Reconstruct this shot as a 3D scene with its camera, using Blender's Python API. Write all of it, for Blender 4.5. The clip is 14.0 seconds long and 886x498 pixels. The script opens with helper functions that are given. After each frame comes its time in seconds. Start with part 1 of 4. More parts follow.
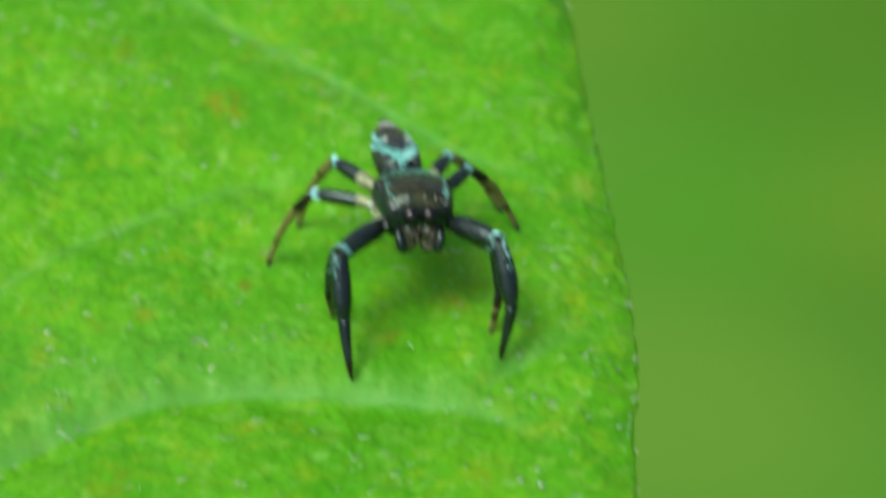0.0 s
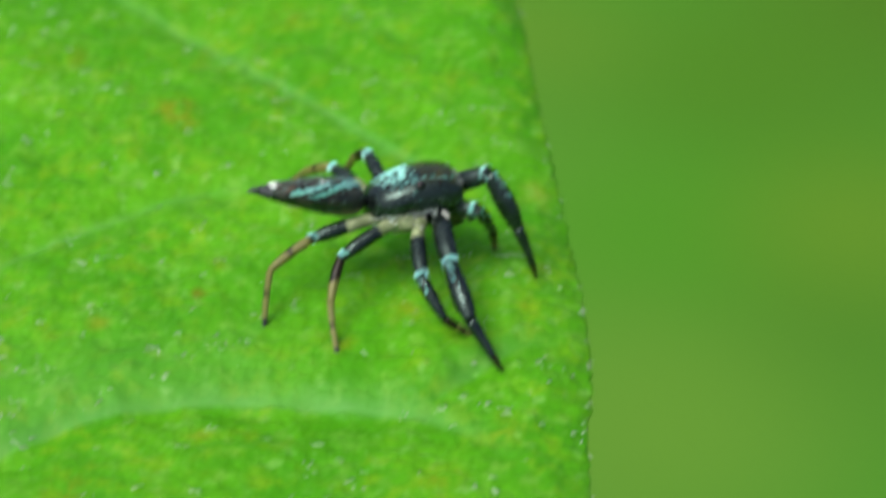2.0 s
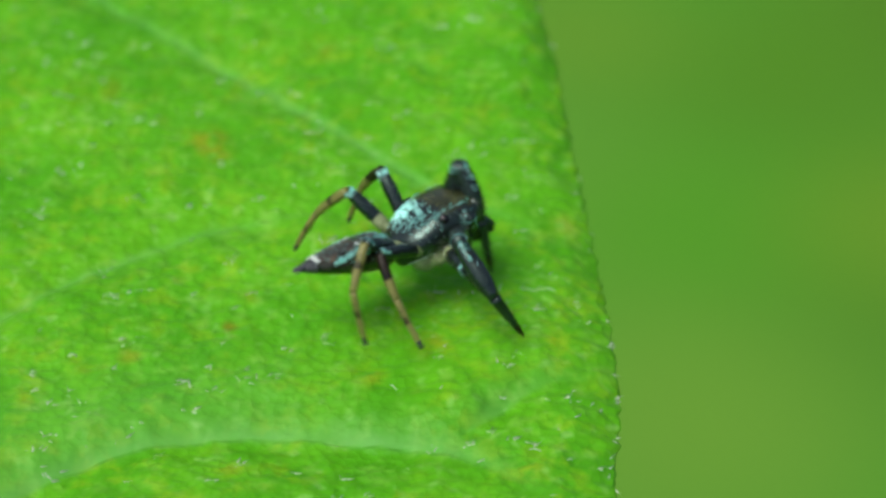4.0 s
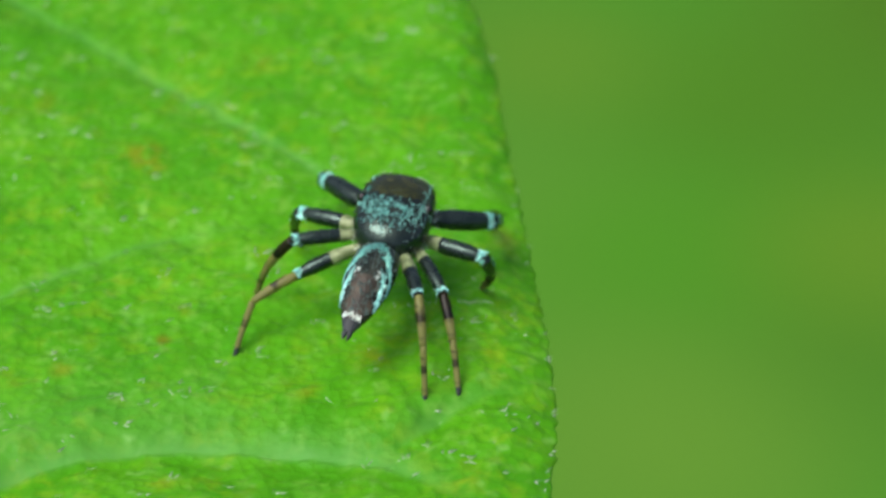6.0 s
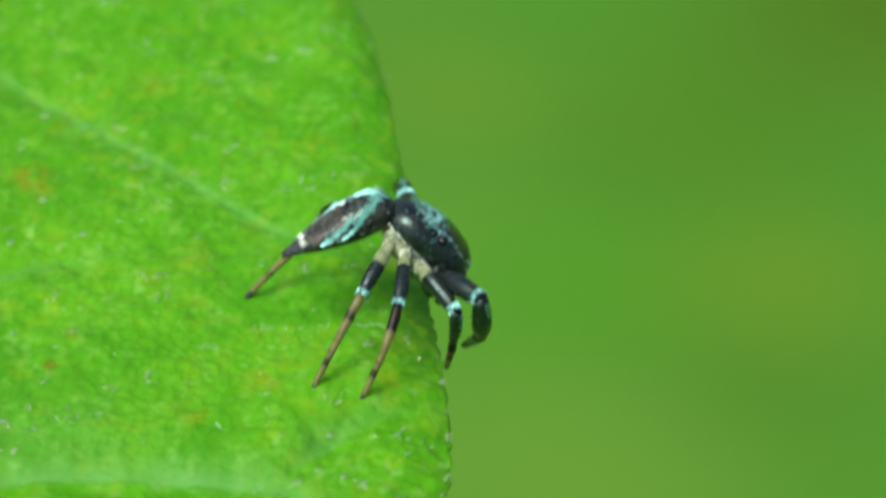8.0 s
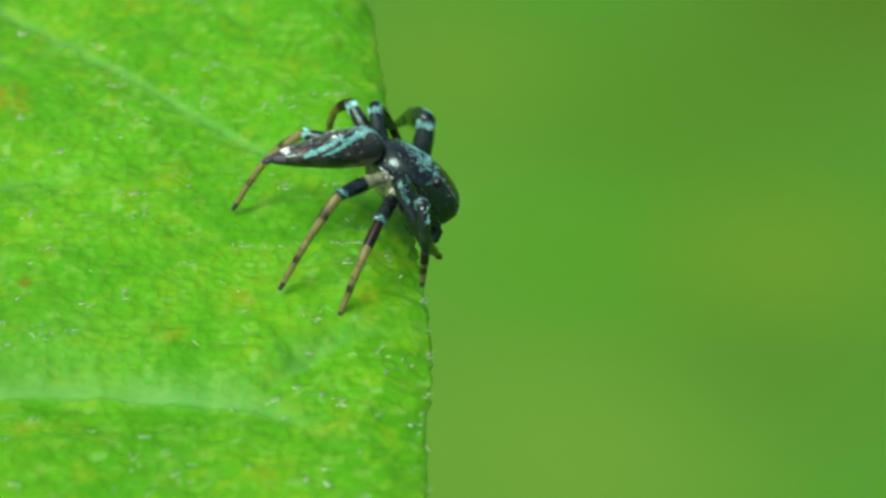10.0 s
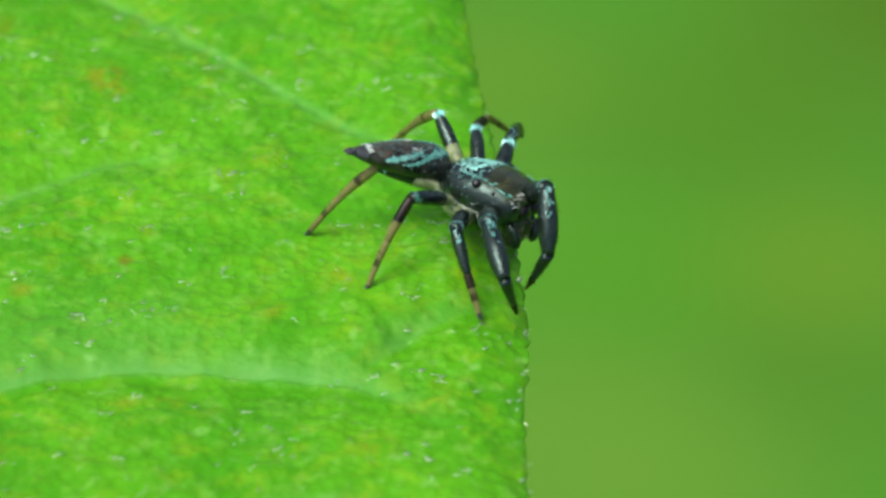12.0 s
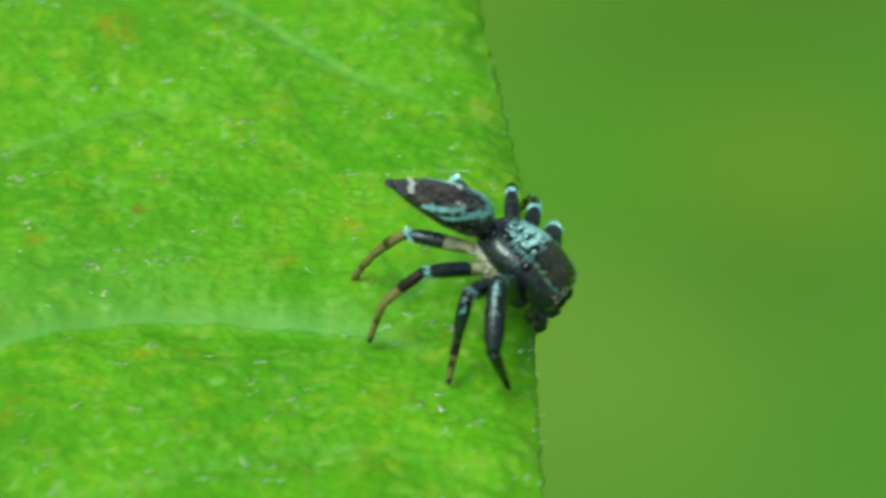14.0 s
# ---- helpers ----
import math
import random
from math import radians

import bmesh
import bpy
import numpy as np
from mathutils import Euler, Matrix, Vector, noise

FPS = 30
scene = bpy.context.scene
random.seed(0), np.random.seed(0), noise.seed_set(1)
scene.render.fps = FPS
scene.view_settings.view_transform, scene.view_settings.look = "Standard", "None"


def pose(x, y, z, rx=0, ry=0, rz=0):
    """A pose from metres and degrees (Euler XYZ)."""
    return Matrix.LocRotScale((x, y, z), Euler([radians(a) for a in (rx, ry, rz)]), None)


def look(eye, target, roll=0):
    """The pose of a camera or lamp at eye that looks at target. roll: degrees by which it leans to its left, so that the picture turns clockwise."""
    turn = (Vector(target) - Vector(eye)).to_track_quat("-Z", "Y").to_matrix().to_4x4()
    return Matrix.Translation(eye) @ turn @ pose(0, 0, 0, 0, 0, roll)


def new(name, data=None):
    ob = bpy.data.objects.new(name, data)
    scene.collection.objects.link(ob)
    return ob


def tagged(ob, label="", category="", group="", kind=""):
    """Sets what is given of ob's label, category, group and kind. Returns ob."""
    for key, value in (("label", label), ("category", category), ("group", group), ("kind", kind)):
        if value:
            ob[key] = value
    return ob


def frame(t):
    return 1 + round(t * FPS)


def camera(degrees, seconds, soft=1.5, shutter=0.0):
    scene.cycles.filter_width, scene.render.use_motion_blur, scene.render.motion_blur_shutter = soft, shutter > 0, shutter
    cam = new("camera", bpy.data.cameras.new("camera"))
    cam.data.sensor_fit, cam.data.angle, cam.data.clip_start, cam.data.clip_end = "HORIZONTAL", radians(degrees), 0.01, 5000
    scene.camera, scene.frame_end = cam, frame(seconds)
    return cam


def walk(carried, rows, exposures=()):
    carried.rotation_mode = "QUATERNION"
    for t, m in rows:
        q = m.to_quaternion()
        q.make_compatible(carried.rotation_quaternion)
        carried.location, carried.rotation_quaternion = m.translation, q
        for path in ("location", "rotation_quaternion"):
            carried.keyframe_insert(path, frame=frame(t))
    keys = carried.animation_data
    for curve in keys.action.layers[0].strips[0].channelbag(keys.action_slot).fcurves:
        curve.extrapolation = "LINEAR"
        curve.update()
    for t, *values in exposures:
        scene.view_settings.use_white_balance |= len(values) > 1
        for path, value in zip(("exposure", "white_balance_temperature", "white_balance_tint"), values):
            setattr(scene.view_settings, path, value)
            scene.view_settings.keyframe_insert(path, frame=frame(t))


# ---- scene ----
MM = 0.001
cam = camera(12.0, 14.0, soft=2.9, shutter=0.6)
cam.data.dof.use_dof = True
cam.data.dof.focus_distance = 0.0896
cam.data.dof.aperture_fstop = 115.0
PATH = [
    (0, look((-0.000020, -0.074698, 0.056284), (-0.000020, -0.000026, 0.000014), -0.000)),
    (0.1, look((0.000002, -0.074647, 0.056416), (0.000196, -0.000347, -0.000344), -0.088)),
    (0.2, look((0.000024, -0.074597, 0.056547), (0.000212, -0.000232, -0.000127), -0.176)),
    (0.3, look((0.000045, -0.074546, 0.056679), (-0.000189, -0.000215, -0.000037), -0.265)),
    (0.4, look((0.000067, -0.074496, 0.056810), (-0.000576, -0.000036, 0.000264), -0.353)),
    (0.5, look((0.000089, -0.074445, 0.056942), (-0.000653, -0.000369, -0.000105), -0.441)),
    (0.6, look((0.000084, -0.074460, 0.056795), (-0.000436, -0.000349, -0.000197), -0.317)),
    (0.7, look((0.000078, -0.074476, 0.056648), (0.000243, 0.000177, 0.000373), -0.193)),
    (0.8, look((0.000073, -0.074491, 0.056500), (0.000702, 0.000797, 0.001080), -0.069)),
    (0.9, look((0.000067, -0.074507, 0.056353), (0.000991, 0.001121, 0.001393), 0.055)),
    (1, look((0.000062, -0.074522, 0.056206), (0.001001, 0.001134, 0.001274), 0.179)),
    (1.1, look((0.000067, -0.074376, 0.056221), (0.001011, 0.000823, 0.000669), 0.270)),
    (1.2, look((0.000073, -0.074230, 0.056237), (0.001535, 0.000618, 0.000225), 0.361)),
    (1.3, look((0.000078, -0.074084, 0.056252), (0.001726, 0.000724, 0.000194), 0.453)),
    (1.4, look((0.000084, -0.073938, 0.056268), (0.002050, 0.000741, 0.000044), 0.544)),
    (1.5, look((0.000089, -0.073792, 0.056283), (0.001724, 0.000747, -0.000140), 0.635)),
    (1.6, look((0.000061, -0.073987, 0.056257), (0.001956, 0.000796, 0.000165), 0.574)),
    (1.7, look((0.000033, -0.074182, 0.056230), (0.001711, 0.001196, 0.000923), 0.513)),
    (1.8, look((0.000004, -0.074378, 0.056204), (0.001838, 0.001096, 0.001028), 0.452)),
    (2, look((-0.000052, -0.074768, 0.056151), (0.001013, 0.000084, 0.000131), 0.330)),
    (2.1, look((-0.000034, -0.074607, 0.056343), (0.000867, 0.000047, 0.000057), 0.305)),
    (2.2, look((-0.000016, -0.074447, 0.056536), (0.000601, 0.000241, 0.000290), 0.280)),
    (2.3, look((0.000003, -0.074286, 0.056728), (0.000811, 0.000436, 0.000531), 0.256)),
    (2.4, look((0.000021, -0.074126, 0.056921), (0.000782, 0.000501, 0.000595), 0.231)),
    (2.5, look((0.000039, -0.073965, 0.057113), (0.000688, 0.000499, 0.000571), 0.206)),
    (2.6, look((0.000058, -0.074329, 0.057028), (0.000398, 0.000250, 0.000637), 0.162)),
    (2.7, look((0.000077, -0.074694, 0.056944), (0.000285, 0.000018, 0.000727), 0.118)),
    (4.8, look((0.000722, -0.074542, 0.057304), (0.000349, 0.000230, 0.001167), -0.231)),
    (4.9, look((0.000778, -0.074529, 0.057208), (-0.000382, -0.000198, 0.000502), -0.264)),
    (5, look((0.000834, -0.074517, 0.057113), (-0.000410, -0.000284, 0.000278), -0.297)),
    (5.1, look((0.000804, -0.074373, 0.057143), (0.000037, -0.000677, -0.000400), -0.304)),
    (5.2, look((0.000774, -0.074229, 0.057173), (0.000252, -0.000994, -0.000971), -0.311)),
    (5.3, look((0.000744, -0.074085, 0.057202), (0.000390, -0.000953, -0.001074), -0.317)),
    (5.4, look((0.000714, -0.073941, 0.057232), (0.000210, -0.000431, -0.000551), -0.324)),
    (5.5, look((0.000684, -0.073797, 0.057262), (0.000345, 0.000154, 0.000048), -0.331)),
    (5.6, look((0.000777, -0.073877, 0.057091), (0.000640, 0.000704, 0.000704), -0.226)),
    (5.7, look((0.000870, -0.073956, 0.056921), (0.001349, 0.001392, 0.001549), -0.121)),
    (5.8, look((0.000962, -0.074036, 0.056750), (0.001636, 0.001521, 0.001668), -0.017)),
    (5.9, look((0.001055, -0.074115, 0.056580), (0.001834, 0.001310, 0.001329), 0.088)),
    (6, look((0.001148, -0.074195, 0.056409), (0.001766, 0.000943, 0.000767), 0.193)),
    (6.1, look((0.001219, -0.074040, 0.056374), (0.001737, 0.001146, 0.000795), 0.224)),
    (6.2, look((0.001289, -0.073884, 0.056339), (0.002159, 0.000997, 0.000355), 0.255)),
    (6.3, look((0.001360, -0.073729, 0.056304), (0.002686, 0.001426, 0.000698), 0.286)),
    (6.4, look((0.001430, -0.073573, 0.056269), (0.002852, 0.001445, 0.000481), 0.317)),
    (6.5, look((0.001501, -0.073418, 0.056234), (0.002730, 0.001678, 0.000546), 0.348)),
    (6.6, look((0.001540, -0.073462, 0.056261), (0.002845, 0.001811, 0.000813), 0.329)),
    (6.7, look((0.001579, -0.073505, 0.056288), (0.002188, 0.001987, 0.001126), 0.311)),
    (6.8, look((0.001618, -0.073549, 0.056316), (0.001959, 0.002075, 0.001327), 0.292)),
    (6.9, look((0.001657, -0.073592, 0.056343), (0.001617, 0.001664, 0.000855), 0.274)),
    (7, look((0.001696, -0.073636, 0.056370), (0.001893, 0.001458, 0.000664), 0.255)),
    (7.1, look((0.001678, -0.073444, 0.056343), (0.002139, 0.001511, 0.000454), 0.291)),
    (7.2, look((0.001660, -0.073253, 0.056315), (0.001998, 0.001547, 0.000218), 0.328)),
    (7.3, look((0.001642, -0.073061, 0.056288), (0.002324, 0.001696, 0.000138), 0.364)),
    (7.4, look((0.001624, -0.072870, 0.056260), (0.002384, 0.001742, -0.000085), 0.401)),
    (7.5, look((0.001606, -0.072678, 0.056233), (0.002937, 0.002032, 0.000029), 0.437)),
    (7.6, look((0.001603, -0.072779, 0.056036), (0.003058, 0.002050, -0.000002), 0.496)),
    (7.7, look((0.001600, -0.072879, 0.055838), (0.003470, 0.002462, 0.000504), 0.555)),
    (7.8, look((0.001596, -0.072980, 0.055641), (0.003684, 0.002575, 0.000607), 0.615)),
    (7.9, look((0.001593, -0.073080, 0.055443), (0.004087, 0.002598, 0.000594), 0.674)),
    (8, look((0.001590, -0.073181, 0.055246), (0.004171, 0.002415, 0.000283), 0.733)),
    (8.1, look((0.001773, -0.073111, 0.055142), (0.003917, 0.002242, -0.000175), 0.764)),
    (8.2, look((0.001956, -0.073040, 0.055039), (0.004171, 0.002069, -0.000606), 0.796)),
    (8.3, look((0.002139, -0.072970, 0.054935), (0.004103, 0.002353, -0.000428), 0.827)),
    (8.4, look((0.002322, -0.072899, 0.054832), (0.004148, 0.002369, -0.000610), 0.859)),
    (8.5, look((0.002505, -0.072829, 0.054728), (0.004709, 0.002485, -0.000636), 0.890)),
    (8.6, look((0.002454, -0.072831, 0.054638), (0.005513, 0.002366, -0.000850), 0.895)),
    (8.7, look((0.002402, -0.072834, 0.054548), (0.004861, 0.002127, -0.001287), 0.900)),
    (10.8, look((0.001321, -0.072882, 0.052655), (0.004039, 0.002982, -0.001930), 1.004)),
    (10.9, look((0.000920, -0.072910, 0.052573), (0.004493, 0.002988, -0.001913), 1.088)),
    (11, look((0.000519, -0.072937, 0.052491), (0.004402, 0.002991, -0.001933), 1.172)),
    (11.1, look((0.000561, -0.073029, 0.052607), (0.004094, 0.003013, -0.001680), 1.151)),
    (11.2, look((0.000603, -0.073121, 0.052723), (0.003786, 0.003067, -0.001384), 1.130)),
    (11.3, look((0.000644, -0.073212, 0.052838), (0.003587, 0.002991, -0.001261), 1.110)),
    (11.4, look((0.000686, -0.073304, 0.052954), (0.003695, 0.002620, -0.001530), 1.089)),
    (11.5, look((0.000728, -0.073396, 0.053070), (0.003535, 0.002264, -0.001792), 1.068)),
    (11.6, look((0.000733, -0.073505, 0.053101), (0.003798, 0.002087, -0.001840), 0.980)),
    (11.7, look((0.000738, -0.073615, 0.053132), (0.003639, 0.001983, -0.001811), 0.892)),
    (11.8, look((0.000744, -0.073724, 0.053164), (0.003037, 0.001859, -0.001825), 0.805)),
    (11.9, look((0.000749, -0.073834, 0.053195), (0.002919, 0.001801, -0.001729), 0.717)),
    (12, look((0.000754, -0.073943, 0.053226), (0.002478, 0.001590, -0.001855), 0.629)),
    (12.1, look((0.000835, -0.073788, 0.053152), (0.002960, 0.001732, -0.001929), 0.697)),
    (12.2, look((0.000916, -0.073633, 0.053078), (0.002990, 0.002135, -0.001660), 0.765)),
    (12.3, look((0.000998, -0.073479, 0.053003), (0.003248, 0.002666, -0.001202), 0.834)),
    (12.4, look((0.001079, -0.073324, 0.052929), (0.003394, 0.003148, -0.000815), 0.902)),
    (12.5, look((0.001160, -0.073169, 0.052855), (0.003630, 0.003410, -0.000735), 0.970)),
    (12.7, look((0.000981, -0.073102, 0.052731), (0.003640, 0.002734, -0.001888), 1.216)),
    (12.8, look((0.000891, -0.073068, 0.052670), (0.003775, 0.002489, -0.002326), 1.340)),
    (12.9, look((0.000802, -0.073035, 0.052608), (0.004240, 0.002515, -0.002366), 1.463)),
    (13, look((0.000712, -0.073001, 0.052546), (0.004784, 0.002473, -0.002495), 1.586)),
    (13.1, look((0.000622, -0.073037, 0.052828), (0.004516, 0.002102, -0.002681), 1.563)),
    (13.2, look((0.000533, -0.073073, 0.053110), (0.004572, 0.001515, -0.003135), 1.540)),
    (13.3, look((0.000443, -0.073109, 0.053392), (0.004301, 0.001315, -0.003084), 1.517)),
    (13.4, look((0.000354, -0.073145, 0.053674), (0.003940, 0.001424, -0.002622), 1.494)),
    (13.5, look((0.000264, -0.073181, 0.053956), (0.003743, 0.001679, -0.001957), 1.471)),
    (13.6, look((0.000216, -0.073372, 0.054134), (0.003184, 0.001848, -0.001321), 1.427)),
    (13.7, look((0.000169, -0.073562, 0.054312), (0.002750, 0.001826, -0.000933), 1.384)),
    (13.8, look((0.000121, -0.073753, 0.054490), (0.002358, 0.001518, -0.000932), 1.340)),
    (13.9, look((-0.000208, -0.073827, 0.054606), (0.002483, 0.000576, -0.001948), 1.269)),
    (14, look((-0.000538, -0.073902, 0.054722), (0.002283, 0.000176, -0.002258), 1.198)),
]
walk(cam, PATH, [(0, 0.43), (5, 0.42), (6.5, 0.38), (7.5, 0.39), (8.0, 0.49), (8.5, 0.56), (11, 0.57), (11.5, 0.62), (12.5, 0.57), (13.5, 0.57), (14, 0.43)])

# ---------------------------------------------------------------- light
SUN_EL, SUN_AZ = 64, 236
world = bpy.data.worlds.new("sky")
scene.world = world
world.use_nodes = True
wn = world.node_tree.nodes
sky = wn.new("ShaderNodeTexSky")
sky.sky_type = "NISHITA"
sky.sun_disc = False
sky.sun_elevation = radians(SUN_EL)
sky.sun_rotation = radians(SUN_AZ)
sky.air_density, sky.dust_density, sky.ozone_density = 0.45, 4.5, 0.3
wn["Background"].inputs["Strength"].default_value = 0.15
world.node_tree.links.new(sky.outputs["Color"], wn["Background"].inputs["Color"])
sun_data = bpy.data.lights.new("sun", "SUN")
sun_data.energy = 1.7
sun_data.angle = radians(28)
sun_data.color = (1.0, 0.985, 0.94)
sun = new("sun", sun_data)
_a, _e = radians(SUN_AZ), radians(SUN_EL)
sun.matrix_basis = look((math.sin(_a) * math.cos(_e), math.cos(_a) * math.cos(_e), math.sin(_e)), (0, 0, 0))
scene.view_settings.exposure = 0.47


# ---------------------------------------------------------------- materials
def material(name):
    m = bpy.data.materials.new(name)
    m.use_nodes = True
    return m, m.node_tree.nodes, m.node_tree.links, m.node_tree.nodes["Principled BSDF"]


def mix_colour(nodes, links, factor, a, b):
    n = nodes.new("ShaderNodeMix")
    n.data_type = "RGBA"
    for socket, v in ((n.inputs[0], factor), (n.inputs[6], a), (n.inputs[7], b)):
        if isinstance(v, bpy.types.NodeSocket):
            links.new(v, socket)
        elif isinstance(v, (int, float)):
            socket.default_value = v
        else:
            socket.default_value = (*v, 1)
    return n.outputs[2]


def noise_node(nodes, links, coord, scale, detail=3, rough=0.55, distort=0.0):
    n = nodes.new("ShaderNodeTexNoise")
    n.inputs["Scale"].default_value = scale
    n.inputs["Detail"].default_value = detail
    n.inputs["Roughness"].default_value = rough
    n.inputs["Distortion"].default_value = distort
    links.new(coord, n.inputs["Vector"])
    return n.outputs["Fac"]


def span(nodes, links, value, lo, hi, a=0.0, b=1.0):
    n = nodes.new("ShaderNodeMapRange")
    n.interpolation_type = "SMOOTHSTEP"
    for i, v in enumerate((lo, hi, a, b), 1):
        n.inputs[i].default_value = v
    links.new(value, n.inputs[0])
    return n.outputs[0]


def blob(nodes, links, coord, centre, radius, soft=0.0):
    """1 at the centre of a soft round spot, 0 beyond its radius."""
    n = nodes.new("ShaderNodeVectorMath")
    n.operation = "DISTANCE"
    links.new(coord, n.inputs[0])
    n.inputs[1].default_value = centre
    return span(nodes, links, n.outputs["Value"], soft * radius, radius, 1.0, 0.0)


def times(nodes, links, a, b):
    n = nodes.new("ShaderNodeMath")
    n.operation = "MULTIPLY"
    for s, v in zip(n.inputs, (a, b)):
        if isinstance(v, (int, float)):
            s.default_value = v
        else:
            links.new(v, s)
    return n.outputs[0]


def bump(nodes, links, bsdf, height, distance, strength=1.0):
    n = nodes.new("ShaderNodeBump")
    n.inputs["Distance"].default_value = distance
    n.inputs["Strength"].default_value = strength
    links.new(height, n.inputs["Height"])
    links.new(n.outputs["Normal"], bsdf.inputs["Normal"])


def leaf_material():
    m, n, l, b = material("leaf_blade")
    pos = n.new("ShaderNodeTexCoord").outputs["Object"]
    green = mix_colour(n, l, span(n, l, noise_node(n, l, pos, 260, 4, 0.6), 0.35, 0.68), (0.066, 0.338, 0.006), (0.110, 0.425, 0.009))
    # areoles between the finest veins
    cells = n.new("ShaderNodeTexVoronoi")
    cells.inputs["Scale"].default_value = 4200
    cells.inputs["Randomness"].default_value = 1.0
    l.new(pos, cells.inputs["Vector"])
    green = mix_colour(n, l, times(n, l, span(n, l, cells.outputs["Distance"], 0.25, 0.75), 0.25), green, (0.050, 0.250, 0.004))
    # pale flecks, yellowish mottling and darker patches
    fleck = times(n, l, span(n, l, noise_node(n, l, pos, 2300, 2, 0.5), 0.47, 0.72), span(n, l, noise_node(n, l, pos, 700, 2), 0.34, 0.62))
    green = mix_colour(n, l, times(n, l, fleck, 0.50), green, (0.21, 0.49, 0.060))
    tuft = times(n, l, span(n, l, noise_node(n, l, pos, 3300, 0, 0.3), 0.60, 0.84), span(n, l, noise_node(n, l, pos, 520, 2), 0.38, 0.62))
    green = mix_colour(n, l, times(n, l, tuft, 0.42), green, (0.28, 0.56, 0.15))
    yellow = times(n, l, span(n, l, noise_node(n, l, pos, 1900, 3, 0.6), 0.44, 0.68), span(n, l, noise_node(n, l, pos, 420, 2), 0.36, 0.64))
    green = mix_colour(n, l, times(n, l, yellow, 0.46), green, (0.25, 0.44, 0.012))
    dark = times(n, l, span(n, l, noise_node(n, l, pos, 2100, 2, 0.5), 0.44, 0.68), span(n, l, noise_node(n, l, pos, 360, 2), 0.40, 0.66))
    green = mix_colour(n, l, times(n, l, dark, 0.35), green, (0.040, 0.225, 0.003))
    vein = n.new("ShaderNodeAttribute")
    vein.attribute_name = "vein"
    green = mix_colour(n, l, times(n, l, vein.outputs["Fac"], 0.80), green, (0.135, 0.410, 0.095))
    # orange and rusty stains, and green patches with shade painted into the colour
    ragged = noise_node(n, l, pos, 2200, 3, 0.65)
    for x, y, r, colour, s in LEAF_STAINS_SHADE:
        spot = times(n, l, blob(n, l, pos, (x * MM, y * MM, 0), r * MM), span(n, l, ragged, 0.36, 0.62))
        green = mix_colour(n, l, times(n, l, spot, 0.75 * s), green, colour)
    l.new(green, b.inputs["Base Color"])
    b.inputs["Roughness"].default_value = 0.46
    b.inputs["Specular IOR Level"].default_value = 0.13
    relief = n.new("ShaderNodeMath")
    relief.operation = "ADD"
    l.new(cells.outputs["Distance"], relief.inputs[0])
    l.new(noise_node(n, l, pos, 2600, 3), relief.inputs[1])
    bump(n, l, b, times(n, l, relief.outputs[0], span(n, l, vein.outputs["Fac"], 0.1, 0.6, 1.0, 0.25)), 0.00006, 0.65)
    glow = n.new("ShaderNodeBsdfTranslucent")
    l.new(green, glow.inputs["Color"])
    both = n.new("ShaderNodeMixShader")
    both.inputs[0].default_value = 0.25
    l.new(b.outputs[0], both.inputs[1])
    l.new(glow.outputs[0], both.inputs[2])
    l.new(both.outputs[0], n["Material Output"].inputs["Surface"])
    return m


def backdrop_material():
    m, n, l, b = material("blurred_foliage")
    pos = n.new("ShaderNodeTexCoord").outputs["Object"]
    c = mix_colour(n, l, span(n, l, noise_node(n, l, pos, 7, 2, 0.4), 0.35, 0.65), (0.047, 0.180, 0.013), (0.070, 0.196, 0.019))
    broad = span(n, l, noise_node(n, l, pos, 0.9, 3, 0.6), 0.42, 0.75)
    c = mix_colour(n, l, times(n, l, broad, 0.4), c, (0.036, 0.120, 0.010))
    for x, y, r, colour, s in BACKDROP_PATCHES:
        c = mix_colour(n, l, times(n, l, blob(n, l, pos, (x, y, 0), r), s), c, colour)
    l.new(c, b.inputs["Base Color"])
    b.inputs["Roughness"].default_value = 0.9
    b.inputs["Specular IOR Level"].default_value = 0.1
    return m


def cuticle(name, dark, light, rough=0.3, scale=2500, sheen=0.0, spec=0.5, tint=(1, 1, 1)):
    m, n, l, b = material(name)
    pos = n.new("ShaderNodeTexCoord").outputs["Object"]
    grain = noise_node(n, l, pos, scale, 4, 0.6)
    broad = noise_node(n, l, pos, scale * 0.35, 2)
    c = mix_colour(n, l, span(n, l, grain, 0.4, 0.7), dark, light)
    c = mix_colour(n, l, times(n, l, span(n, l, broad, 0.45, 0.7), 0.5), c, dark)
    l.new(c, b.inputs["Base Color"])
    l.new(span(n, l, broad, 0.3, 0.7, rough - 0.08, rough + 0.15), b.inputs["Roughness"])
    b.inputs["Specular IOR Level"].default_value = spec
    b.inputs["Sheen Weight"].default_value = sheen
    b.inputs["Specular Tint"].default_value = (*tint, 1)
    bump(n, l, b, noise_node(n, l, pos, scale * 4, 2), 0.00002, 0.65)
    return m


def scale_material(name, a, c, metal=0.55, rough=0.32):
    m, n, l, b = material(name)
    geo = n.new("ShaderNodeNewGeometry")
    l.new(mix_colour(n, l, geo.outputs["Random Per Island"], a, c), b.inputs["Base Color"])
    b.inputs["Metallic"].default_value = metal
    b.inputs["Roughness"].default_value = rough
    return m


